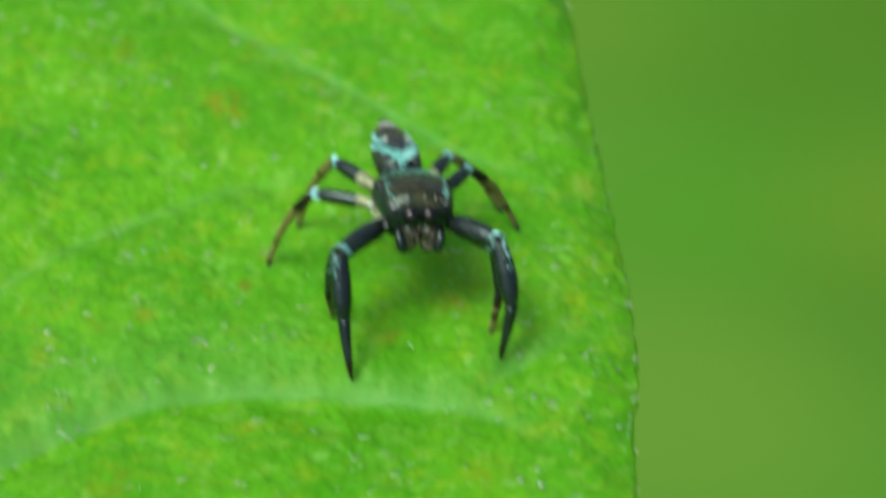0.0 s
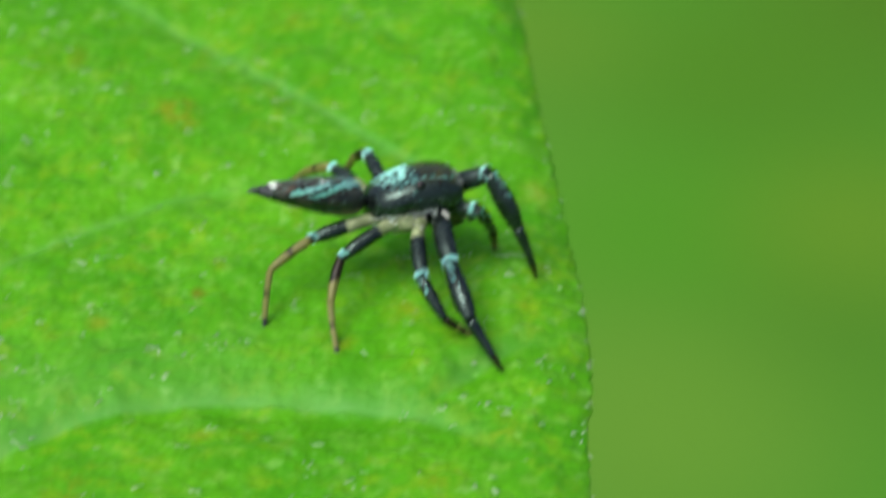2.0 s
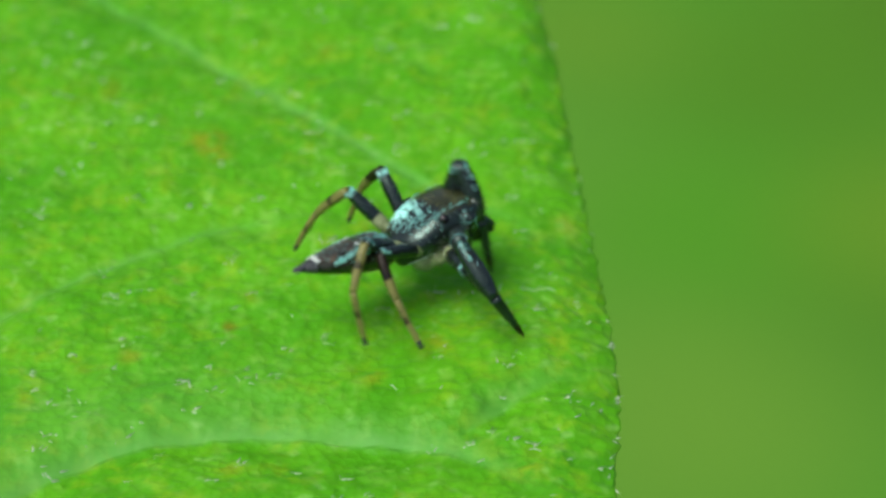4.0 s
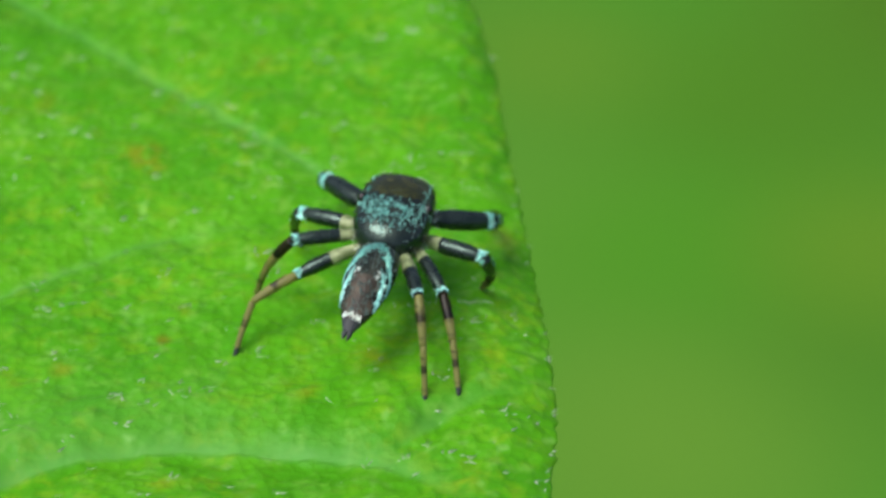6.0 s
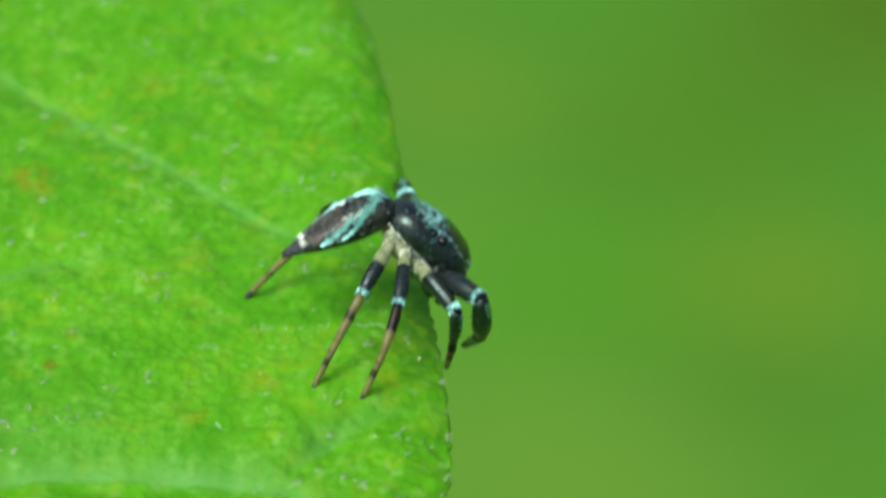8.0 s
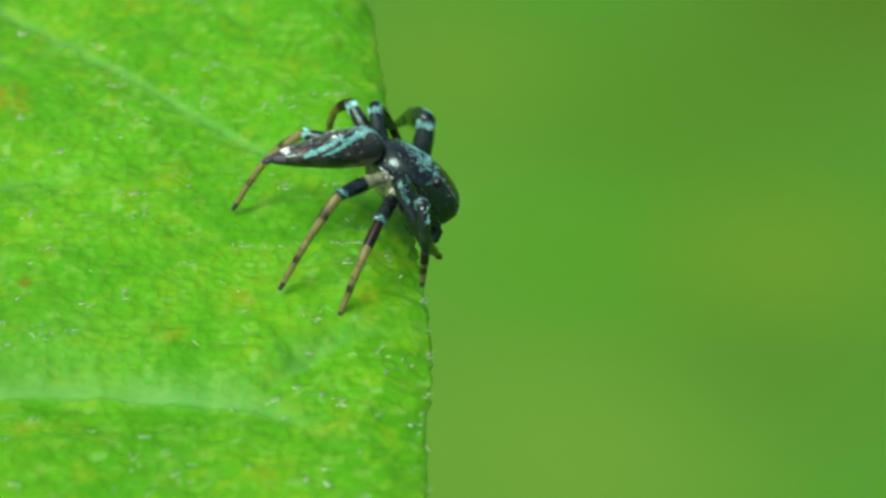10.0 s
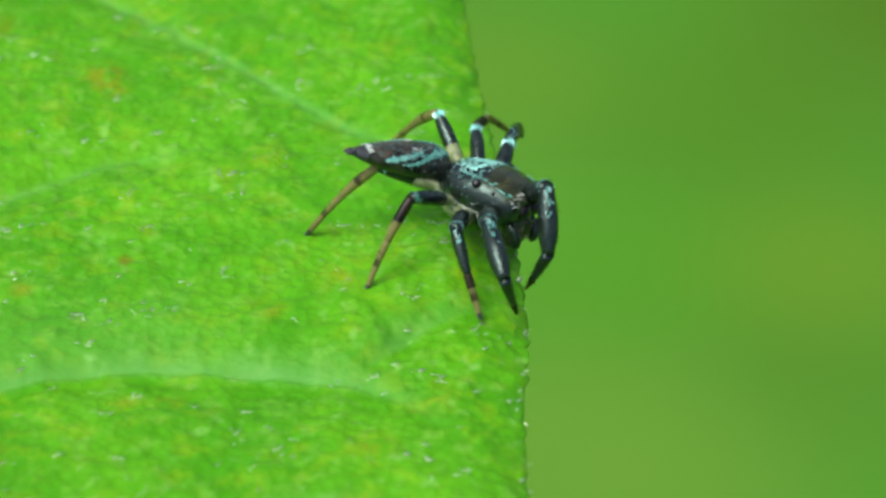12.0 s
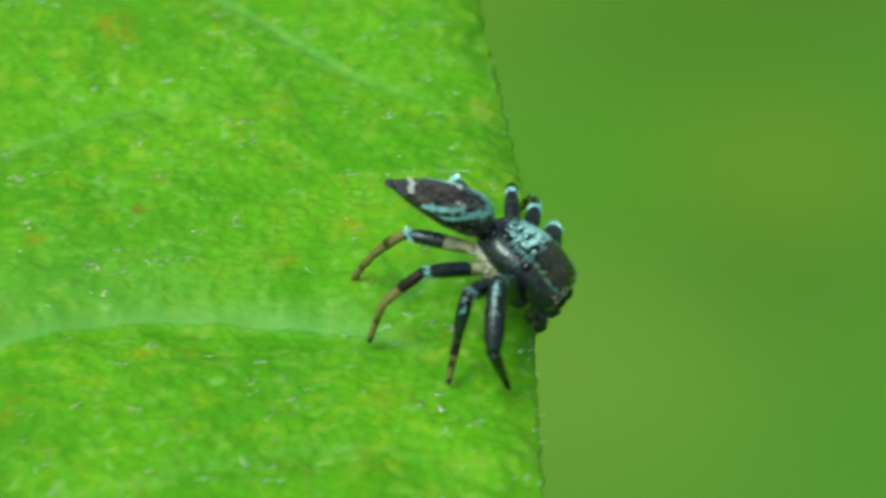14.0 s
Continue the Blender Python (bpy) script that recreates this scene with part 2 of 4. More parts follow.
def banded_material(name, light, dark):
    """Amber leg cuticle with uneven dark rings along the segment."""
    m, n, l, b = material(name)
    pos = n.new("ShaderNodeTexCoord").outputs["Object"]
    sq = n.new("ShaderNodeVectorMath")
    sq.operation = "MULTIPLY"
    sq.inputs[1].default_value = (1, 0.6, 0.6)
    l.new(pos, sq.inputs[0])
    ring = span(n, l, noise_node(n, l, sq.outputs[0], 3100, 3), 0.50, 0.66)
    c = mix_colour(n, l, ring, light, dark)
    l.new(c, b.inputs["Base Color"])
    b.inputs["Roughness"].default_value = 0.38
    b.inputs["Subsurface Weight"].default_value = 0.15
    b.inputs["Subsurface Radius"].default_value = (0.0001, 0.0001, 0.00005)
    bump(n, l, b, noise_node(n, l, pos, 9000, 2), 0.00001, 0.6)
    glow = n.new("ShaderNodeBsdfTranslucent")
    l.new(c, glow.inputs["Color"])
    both = n.new("ShaderNodeMixShader")
    both.inputs[0].default_value = 0.5
    l.new(b.outputs[0], both.inputs[1])
    l.new(glow.outputs[0], both.inputs[2])
    l.new(both.outputs[0], n["Material Output"].inputs["Surface"])
    return m


# darker green that paints shade onto the blade
SHADE_GREEN = (0.035, 0.235, 0.004)
ORANGE, RUST, YELLOW = (0.33, 0.21, 0.012), (0.20, 0.085, 0.010), (0.32, 0.36, 0.014)
LEAF_STAINS_SHADE = [
    (-5.2, 5.75, 0.85, ORANGE, 0.75), (-4.9, 5.2, 0.6, ORANGE, 0.5), (-4.38, -1.3, 0.30, RUST, 0.8), (3.45, 2.1, 0.42, ORANGE, 0.95),
    (3.2, 2.7, 0.6, YELLOW, 0.7), (1.5, 6.9, 0.55, YELLOW, 0.8), (-6.5, -2.4, 0.45, ORANGE, 0.5), (-7.8, 7.9, 0.9, ORANGE, 0.45),
    (0.2, -2.0, 0.8, YELLOW, 0.6), (-4.2, -6.0, 0.6, YELLOW, 0.7), (0.9, -7.6, 0.8, ORANGE, 0.5), (-6.9, -7.9, 0.8, ORANGE, 0.55),
    (-3.9, -0.2, 0.5, YELLOW, 0.5), (-1.4, 2.4, 0.9, YELLOW, 0.5), (-8.6, -3.9, 0.6, YELLOW, 0.6), (2.2, -6.2, 0.6, YELLOW, 0.5),
    # first three: shade put into the green, far left and below the lower vein
    (-7.5, 11.5, 5.5, SHADE_GREEN, 0.55), (-6.0, -8.2, 2.6, SHADE_GREEN, 0.45), (-1.8, -7.2, 2.2, SHADE_GREEN, 0.40), (-2.6, 9.6, 0.8, ORANGE, 0.4), (0.6, -9.6, 0.7, YELLOW, 0.5), (2.8, -1.9, 0.4, YELLOW, 0.6), (-1.2, -3.2, 0.6, YELLOW, 0.6),
]
BACKDROP_PATCHES = [
    (0.077, 0.511, 0.05, (0.045, 0.135, 0.01), 0.55),
    (0.081, 0.583, 0.055, (0.038, 0.118, 0.008), 0.35),
    (0.063, 0.591, 0.05, (0.052, 0.15, 0.006), 0.45),
    (0.044, 0.540, 0.045, (0.05, 0.195, 0.01), 0.8),
    (0.085, 0.540, 0.04, (0.085, 0.185, 0.012), 0.7),
    (0.025, 0.604, 0.035, (0.085, 0.19, 0.015), 0.6),
    (0.032, 0.490, 0.05, (0.075, 0.205, 0.018), 0.7),
    (0.045, 0.480, 0.05, (0.088, 0.205, 0.02), 0.6),
    (0.112, 0.632, 0.066, (0.04, 0.104, 0.004), 0.8),
]
LEAF = leaf_material()
VEIN = cuticle("leaf_vein", (0.13, 0.40, 0.06), (0.18, 0.45, 0.10), 0.5, 900)
BACKDROP = backdrop_material()
BLACK = cuticle("black_cuticle", (0.0035, 0.0055, 0.005), (0.012, 0.018, 0.017), 0.20, 2500, 0.0, 0.65, (0.66, 1.0, 0.90))
BROWN = cuticle("bronze_brown_cuticle", (0.015, 0.018, 0.005), (0.048, 0.050, 0.012), 0.19, 3000, 0.0, 0.55, (0.66, 1.0, 0.90))
ABDOMEN = cuticle("dark_brown_abdomen", (0.009, 0.010, 0.008), (0.040, 0.038, 0.028), 0.24, 2200, 0.0, 0.5, (0.60, 1.0, 0.86))
RUSSET = cuticle("russet_abdomen", (0.024, 0.020, 0.013), (0.085, 0.065, 0.042), 0.36, 2600, 0.0, 0.4)
GREY = cuticle("grey_spinneret", (0.020, 0.026, 0.030), (0.05, 0.06, 0.065), 0.5, 3000)
FAWN = cuticle("fawn_underside", (0.085, 0.085, 0.040), (0.21, 0.19, 0.10), 0.42, 3000, 0.0, 0.4)
CREAM = cuticle("cream_cuticle", (0.12, 0.165, 0.065), (0.31, 0.375, 0.20), 0.42, 3800, 0.0, 0.45)
AMBER = banded_material("amber_banded_leg", (0.29, 0.295, 0.092), (0.050, 0.050, 0.018))
DUSKY = banded_material("dusky_leg", (0.026, 0.020, 0.010), (0.007, 0.0075, 0.006))
TURQUOISE = scale_material("turquoise_scales", (0.10, 0.46, 0.40), (0.38, 0.81, 0.71), 0.6, 0.36)
SILVERY = scale_material("silvery_turquoise_scales", (0.06, 0.30, 0.27), (0.38, 0.82, 0.73), 0.5, 0.36)
BAND = scale_material("pale_turquoise_scales", (0.14, 0.52, 0.48), (0.46, 0.82, 0.75), 0.45, 0.36)
PALE = scale_material("white_scales", (0.50, 0.66, 0.60), (0.82, 0.86, 0.78), 0.25, 0.4)
DUST = scale_material("grey_green_scales", (0.04, 0.085, 0.08), (0.13, 0.20, 0.185), 0.3, 0.55)
PINKISH = scale_material("pinkish_hairs", (0.12, 0.09, 0.08), (0.30, 0.25, 0.23), 0.1, 0.5)
m_, n_, l_, b_ = material("eye_glass")
b_.inputs["Base Color"].default_value = (0.004, 0.004, 0.005, 1)
b_.inputs["Roughness"].default_value = 0.05
EYE = m_
m_, n_, l_, b_ = material("leaf_hair")
b_.inputs["Base Color"].default_value = (0.80, 0.95, 0.76, 1)
b_.inputs["Roughness"].default_value = 0.22
b_.inputs["Specular IOR Level"].default_value = 0.8
b_.inputs["Alpha"].default_value = 0.5
HAIR = m_


# ---------------------------------------------------------------- mesh helpers
def part(name, bm, mats, parent=None, label="", smooth=True):
    me = bpy.data.meshes.new(name)
    bm.normal_update()
    bm.to_mesh(me)
    bm.free()
    for m in mats if isinstance(mats, (list, tuple)) else (mats,):
        me.materials.append(m)
    if smooth:
        me.polygons.foreach_set("use_smooth", [True] * len(me.polygons))
    ob = new(name, me)
    ob.parent = parent
    if label:
        tagged(ob, label)
    return ob


def loft(bm, rings, cap=True, closed=True):
    """Joins rings of points into a skin. Returns its faces in order, ring by ring."""
    vs = [[bm.verts.new(p) for p in r] for r in rings]
    faces, k = [], len(rings[0])
    for a, b in zip(vs, vs[1:]):
        for i in range(k if closed else k - 1):
            j = (i + 1) % k
            faces.append(bm.faces.new((a[i], a[j], b[j], b[i])))
    if cap:
        bm.faces.new(vs[0][::-1])
        bm.faces.new(vs[-1])
    return faces


def tube(bm, pts, radii, sides=14, flat=1.0):
    """A round limb along pts (in metres), with a radius at each point."""
    pts = [Vector(p) for p in pts]
    rings = []
    for i, (p, r) in enumerate(zip(pts, map(float, radii))):
        d = (pts[min(i + 1, len(pts) - 1)] - pts[max(i - 1, 0)]).normalized()
        side = Vector((0, 1, 0)) if abs(d.y) < 0.9 else Vector((1, 0, 0))
        up = side.cross(d).normalized() * -1
        side = d.cross(up).normalized() * -1
        rings.append([p + r * (math.cos(a) * side + math.sin(a) * up * flat) for a in (2 * math.pi * k / sides for k in range(sides))])
    return loft(bm, rings)


def flake(bm, p, n, along, length, width, rng):
    """One thin raised scale lying on a surface."""
    n = n.normalized()
    t = (along - along.dot(n) * n).normalized()
    t = (Matrix.Rotation(rng.uniform(-0.5, 0.5), 3, n) @ t)
    s = n.cross(t)
    p = p + n * 0.004 * MM
    up = n * length * rng.uniform(0.03, 0.22)
    vs = [bm.verts.new(q) for q in (p - t * length * 0.5, p + s * width * 0.5, p + t * length * 0.5 + up, p - s * width * 0.5)]
    top = bm.verts.new(p + n * width * 0.35 + up * 0.4)
    for a, b in zip(vs, vs[1:] + vs[:1]):
        bm.faces.new((a, b, top))


def bristle(bm, p, d, length, r):
    d = d.normalized()
    s = d.orthogonal().normalized()
    t = d.cross(s)
    base = [bm.verts.new(p + r * (math.cos(a) * s + math.sin(a) * t)) for a in (0, 2.1, 4.2)]
    tip = bm.verts.new(p + d * length)
    for a, b in zip(base, base[1:] + base[:1]):
        bm.faces.new((a, b, tip))


def pchip(ts, ys, t):
    """Monotone cubic through the rows ys at the times ts."""
    ts, ys = np.asarray(ts, float), np.asarray(ys, float)
    if t <= ts[0]:
        return ys[0]
    if t >= ts[-1]:
        return ys[-1]
    h = np.diff(ts)[:, None]
    d = np.diff(ys, axis=0) / h
    m = np.zeros_like(ys)
    same = d[:-1] * d[1:] > 0
    m[1:-1] = np.where(same, 2 * d[:-1] * d[1:] / np.where(same, d[:-1] + d[1:], 1), 0)
    i = int(np.searchsorted(ts, t, "right")) - 1
    w, u = h[i, 0], (t - ts[i]) / h[i, 0]
    return ((1 + 2 * u) * (1 - u) ** 2 * ys[i] + u * (1 - u) ** 2 * w * m[i] + u * u * (3 - 2 * u) * ys[i + 1] + u * u * (u - 1) * w * m[i + 1])


# ---------------------------------------------------------------- ground and backdrop
def make_ground():
    bm = bmesh.new()
    n = 24
    grid = [[bm.verts.new((x, y, 0.02 * noise.noise((x * 2, y * 2, 0)))) for x in np.sinh(np.linspace(-4, 4, n)) * 1.5] for y in np.sinh(np.linspace(-4, 4, n)) * 1.5]
    for a, b in zip(grid, grid[1:]):
        for i in range(n - 1):
            bm.faces.new((a[i], a[i + 1], b[i + 1], b[i]))
    g = part("ground", bm, BACKDROP)
    g.location = (0, 0, -0.40)
    return tagged(g, "soft green undergrowth far below the leaf, out of focus", "undergrowth", kind="structure")


make_ground()

# ---------------------------------------------------------------- leaf
EDGE_Y = [-48, -40, -30, -20, -11, -9.5, -7.5, -6.0, -5.1, -4.6, -3.9, -2.3, -1.0, 0.5, 2.0, 3.5, 5.0, 6.5, 8.0, 9.6, 11.0, 12.4, 20, 35, 55, 72]
EDGE_X = [-36, -20, -7.0, 0.5, 3.97, 4.0, 4.0, 4.0, 4.08, 4.14, 4.19, 4.14, 4.06, 3.94, 3.79, 3.63, 3.48, 3.32, 3.18, 3.07, 2.84, 2.60, 0.2, -7, -21, -36]
MIDRIB = -36.0
VEINS = {
    "upper": ([(-36, 38), (-20, 23), (-12, 15.4), (-6.06, 9.96), (-3.54, 7.56), (-2.45, 6.45), (-1.38, 5.45), (-0.2, 4.2), (1.2, 3.1), (2.4, 2.5)], 0.10),
    "middle": ([(-36, -12), (-22, -8.6), (-14, -4.6), (-9.9, -1.5), (-8.5, 0.1), (-6.8, 1.3), (-5.4, 2.25), (-4.2, 2.65), (-2.5, 2.9)], 0.07),
    "lower": ([(-36, -27), (-22, -16), (-13, -9.8), (-9.4, -7.45), (-8.13, -6.35), (-7.0, -5.75), (-5.82, -5.2), (-4.65, -4.9), (-3.43, -4.83), (-2.23, -4.97), (-1.03, -5.1), (0.17, -5.28), (0.9, -5.65), (1.6, -6.2), (2.3, -6.8)], 0.08),
    "branch": ([(0.3, -5.3), (0.8, -4.95), (1.78, -3.9), (2.4, -3.15), (3.0, -2.9), (3.7, -2.95)], 0.05),
    "spur": ([(-3.58, -4.30), (-3.34, -3.62), (-3.0, -2.72), (-2.72, -2.05)], 0.03),
    "root": ([(-9.84, -7.62), (-9.28, -7.85), (-8.72, -8.75), (-8.2, -9.6)], 0.06),
    "lowest": ([(-30, -30), (-18, -19), (-8.4, -11.6), (-6.8, -10.9), (-4.6, -10.4), (-3.4, -9.95), (-1.8, -9.4), (0.0, -9.1), (1.8, -9.5), (3.2, -10.6)], 0.06),
}


def resample(pts, step):
    out = []
    for (ax, ay), (bx, by) in zip(pts, pts[1:]):
        k = max(1, int(math.hypot(bx - ax, by - ay) / step))
        out += [(ax + (bx - ax) * i / k, ay + (by - ay) * i / k) for i in range(k)]
    line = np.array(out + [pts[-1]], float)
    for _ in range(10):
        line[1:-1] = (line[:-2] + 2 * line[1:-1] + line[2:]) / 4
    return line


VEIN_LINES = {k: (resample(p, 0.25), r) for k, (p, r) in VEINS.items()}


def edge_x(y):
    wave = 0.028 * math.sin(y * 8.3 + 1.5 * math.sin(y * 1.7)) + 0.018 * math.sin(y * 17 + 2 * math.sin(y * 2.9)) + 0.05 * noise.noise((y * 1.9, 3.1, 0))
    return float(np.interp(y, EDGE_Y, EDGE_X)) + wave


def vein_side(x, y, line):
    """Distance from a vein, on which side of it (1: towards larger y), and how strong it is there."""
    p = np.array((x, y))
    a, d = line[:-1], np.diff(line, axis=0)
    u = np.clip(((p - a) * d).sum(1) / (d * d).sum(1), 0, 1)
    off = p - a - u[:, None] * d
    dist = np.hypot(off[:, 0], off[:, 1])
    i = int(dist.argmin())
    cross = d[i, 0] * (y - a[i, 1]) - d[i, 1] * (x - a[i, 0])
    left = (len(line) - 1 - i - u[i]) * 0.25
    gone = (i + u[i]) * 0.25
    return float(dist[i]), (1.0 if cross > 0 else -1.0), min(1.0, left / 2.5 + 0.08), min(1.0, gone / 1.4)


STEP = {"upper": (0.10, 0.05), "middle": (0.16, -0.10), "lower": (0.28, 0.22), "branch": (0.26, 0.24), "lowest": (0.10, 0.06), "spur": (0.06, 0.0), "root": (0.08, 0.04)}


def leaf_height(x, y):
    """Height of the blade in mm, and how pale it is along veins and folds."""
    h, paleness = 0.0, 0.0
    for k, (line, r) in VEIN_LINES.items():
        d, side, fade, rise = vein_side(x, y, line)
        if d > 6:
            continue
        groove, step = STEP[k]
        fold = k in ("lower", "branch", "spur")
        if k in ("branch", "spur", "root"):
            fade *= rise
        width = 0.35 if k == "spur" else 0.40 if k == "branch" else (0.65 if side > 0 else 1.0) if fold else 0.55
        h -= groove * fade * math.exp(-(d / width) ** 2)
        h += step * fade * (0.5 if side > 0 else -0.5) * math.tanh(d / 0.26) * math.exp(-(d / 2.1) ** 2)
        # folds: broad pale band on the larger-y side, hard border on the other
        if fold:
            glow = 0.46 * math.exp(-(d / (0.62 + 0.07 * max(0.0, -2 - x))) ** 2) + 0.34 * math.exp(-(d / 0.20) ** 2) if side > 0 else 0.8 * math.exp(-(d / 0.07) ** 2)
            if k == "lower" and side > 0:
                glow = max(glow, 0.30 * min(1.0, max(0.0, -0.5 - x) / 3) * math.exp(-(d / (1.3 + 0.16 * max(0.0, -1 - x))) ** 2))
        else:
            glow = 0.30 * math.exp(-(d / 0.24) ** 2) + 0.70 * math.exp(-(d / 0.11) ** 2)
        paleness = max(paleness, fade * glow * {"lower": 0.88, "upper": 0.60, "branch": 0.7, "spur": 0.75, "root": 0.9, "lowest": 0.18}.get(k, 0.45))
    h += 0.16 * noise.noise((x * 0.28, y * 0.28, 5)) + 0.095 * noise.noise((x * 1.1, y * 1.1, 1)) + 0.048 * noise.noise((x * 2.7, y * 2.7, 2)) + 0.022 * noise.noise((x * 5.6, y * 5.6, 7))
    inner = edge_x(y) - x
    if inner < 1.6:
        h -= 0.42 * ((1.6 - inner) / 1.6) ** 2.2
    far = max(0.0, abs(x + 4) - 10) / 30
    h += 3.0 * far * far
    return h, paleness


def make_leaf():
    cols = list(np.cumsum([0.0] + [0.05] * 6 + [0.085] * 172)) + [17, 20, 24, 29, 34, 38.5, 40, 41.5, 46, 52, 58, 64, 70, 74]
    rows = [-48, -46, -43, -39, -34, -29, -24, -20, -17, -15] + list(np.arange(-13.5, 15.6, 0.08)) + [17, 20, 24, 29, 35, 41, 48, 55, 61, 66, 70, 72]
    bm = bmesh.new()
    paleness = []
    grid = []
    for y in rows:
        xe = edge_x(y)
        width = max(0.4, 2 * (xe - MIDRIB))
        line = []
        for c in cols:
            s = c if c < 16 and width > 34 else c * width / 80.0
            if width > 34 and c >= 16:
                s = 16 + (c - 16) * (width - 16) / (74 - 16)
            x = xe - s + (float(np.interp(y, EDGE_Y, EDGE_X)) - xe) * (1 - math.exp(-s / 0.5))
            h, t = leaf_height(x, y)
            line.append(bm.verts.new((x * MM, y * MM, h * MM)))
            paleness.append(t)
        grid.append(line)
    for a, b in zip(grid, grid[1:]):
        for i in range(len(cols) - 1):
            bm.faces.new((a[i + 1], a[i], b[i], b[i + 1]))
    leaf = tagged(new("leaf"), "broad bright green leaf with pale veins and rusty specks", "leaf")
    blade = part("blade", bm, LEAF, leaf, "hairy green blade with yellow mottling")
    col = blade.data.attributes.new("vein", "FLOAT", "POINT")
    col.data.foreach_set("value", paleness)
    mod = blade.modifiers.new("thickness", "SOLIDIFY")
    mod.thickness, mod.offset = 0.22 * MM, -1
    for k, (line, r) in VEIN_LINES.items():
        bm = bmesh.new()
        n = len(line)
        pts = [Vector((x, y, leaf_height(x, y)[0] - (1.1 if k in ("branch", "spur", "root") else 0.72) * r)) * MM for x, y in line]
        tube(bm, pts, [r * MM * (1.0 - 0.75 * i / n) * (2.5 if x < -20 else 1.0 + max(0, -10 - x) * 0.15) for i, (x, y) in enumerate(line)], 8)
        part("lateral_vein", bm, VEIN, leaf, "pale raised vein")
    bm = bmesh.new()
    ys = np.linspace(-47, 95, 60)
    tube(bm, [Vector((MIDRIB, y, leaf_height(MIDRIB, min(y, 70))[0] - 0.1 - max(0, y - 70) * 0.2)) * MM for y in ys], [MM * (0.3 + 0.9 * i / 60) for i in range(60)], 12)
    part("midrib", bm, VEIN, leaf, "thick pale midrib running on into the stalk")
    # the stalk bends down to the ground
    bm = bmesh.new()
    end = leaf_height(MIDRIB, 70)[0] - 5.1
    bend = np.array([(MIDRIB, 94, end), (-37, 112, end - 8), (-39, 128, -34), (-41, 138, -80), (-42, 143, -160), (-43, 146, -280), (-44, 147, -420)], float)
    us = np.linspace(0, 1, 40)
    tube(bm, [Vector(pchip(np.linspace(0, 1, len(bend)), bend, u)) * MM for u in us], [MM * (1.15 + 1.3 * u) for u in us], 12)
    part("stalk", bm, VEIN, leaf, "green stalk rising from the ground")
    # tufts of short glassy hairs on the blade, single ones along the margin
    rng = random.Random(4)
    bm = bmesh.new()
    for i in range(330):
        cy = rng.uniform(-11.5, 14)
        margin = i % 12 == 0
        cx = edge_x(cy) - (rng.uniform(0, 0.12) if margin else 0.3 + 14.2 * rng.random() ** 1.1)
        aim, bold = rng.gauss(0.1, 0.5), rng.random() ** 2.2
        for _ in range(1 if margin else int(1 + 6 * bold)):
            y = cy + rng.gauss(0, 0.035 + 0.045 * bold)
            x = min(cx + rng.gauss(0, 0.06 + 0.07 * bold), edge_x(y) - 0.01)
            a = aim + rng.gauss(0, 0.7)
            d = Vector((math.cos(a), math.sin(a), rng.uniform(0.02, 0.45)))
            bristle(bm, Vector((x, y, leaf_height(x, y)[0] - 0.01)) * MM, d, rng.uniform(0.09, 0.24) * MM, rng.uniform(0.015, 0.030) * MM)
    hairs = part("hair", bm, HAIR, leaf, "short glassy hairs")
    tagged(hairs, kind="stuff")
    return leaf


make_leaf()

# ---------------------------------------------------------------- spider
HIP = {1: (0.58, 0.50, -0.22), 2: (0.09, 0.50, -0.40), 3: (-0.20, 0.50, -0.32), 4: (-0.52, 0.32, -0.30)}
SEGMENTS = {1: (1.7, 1.4, 1.3), 2: (1.7, 1.0, 1.0), 3: (1.7, 1.05, 1.2), 4: (1.8, 1.1, 1.25)}


def skin(stations, sides, power):
    """Rings of an oval body: stations of (x, half width, top, bottom), in mm. power squares the section off."""
    rings = []
    for x, w, top, low in stations:
        r = []
        for k in range(sides):
            a = 2 * math.pi * k / sides
            c, s = math.cos(a), math.sin(a)
            y = w * math.copysign(abs(c) ** (2 / power), c)
            z = math.copysign(abs(s) ** (2 / power), s)
            mid = (top + low) / 2
            r.append(Vector((x, y, mid + z * (top - low) / 2)) * MM)
        rings.append(r)
    return rings


def smooth_stations(keys, n):
    ks = np.array(keys, float)
    return [pchip(ks[:, 0], ks, x) for x in np.linspace(ks[0, 0], ks[-1, 0], n)]


CARAPACE = [(-1.0, 0.2, 0.083, -0.304), (-0.92, 0.4, 0.208, -0.442), (-0.7, 0.66, 0.374, -0.414), (-0.35, 0.81, 0.51, -0.4), (0.0, 0.86, 0.624, -0.386), (0.4, 0.84, 0.686, -0.359), (0.75, 0.79, 0.666, -0.331), (1.0, 0.73, 0.582, -0.304), (1.1, 0.66, 0.478, -0.193), (1.13, 0.56, 0.395, -0.11)]
ABDO = [(-2.502, 0.05, 0.08, 0), (-2.435, 0.12, 0.125, -0.05), (-2.244, 0.20, 0.18, -0.11), (-1.91, 0.34, 0.265, -0.19), (-1.432, 0.46, 0.36, -0.27), (-0.955, 0.53, 0.44, -0.34), (-0.477, 0.51, 0.46, -0.36), (-0.18, 0.42, 0.37, -0.29), (-0.02, 0.2, 0.16, -0.13), (0.04, 0.08, 0.049, -0.064)]


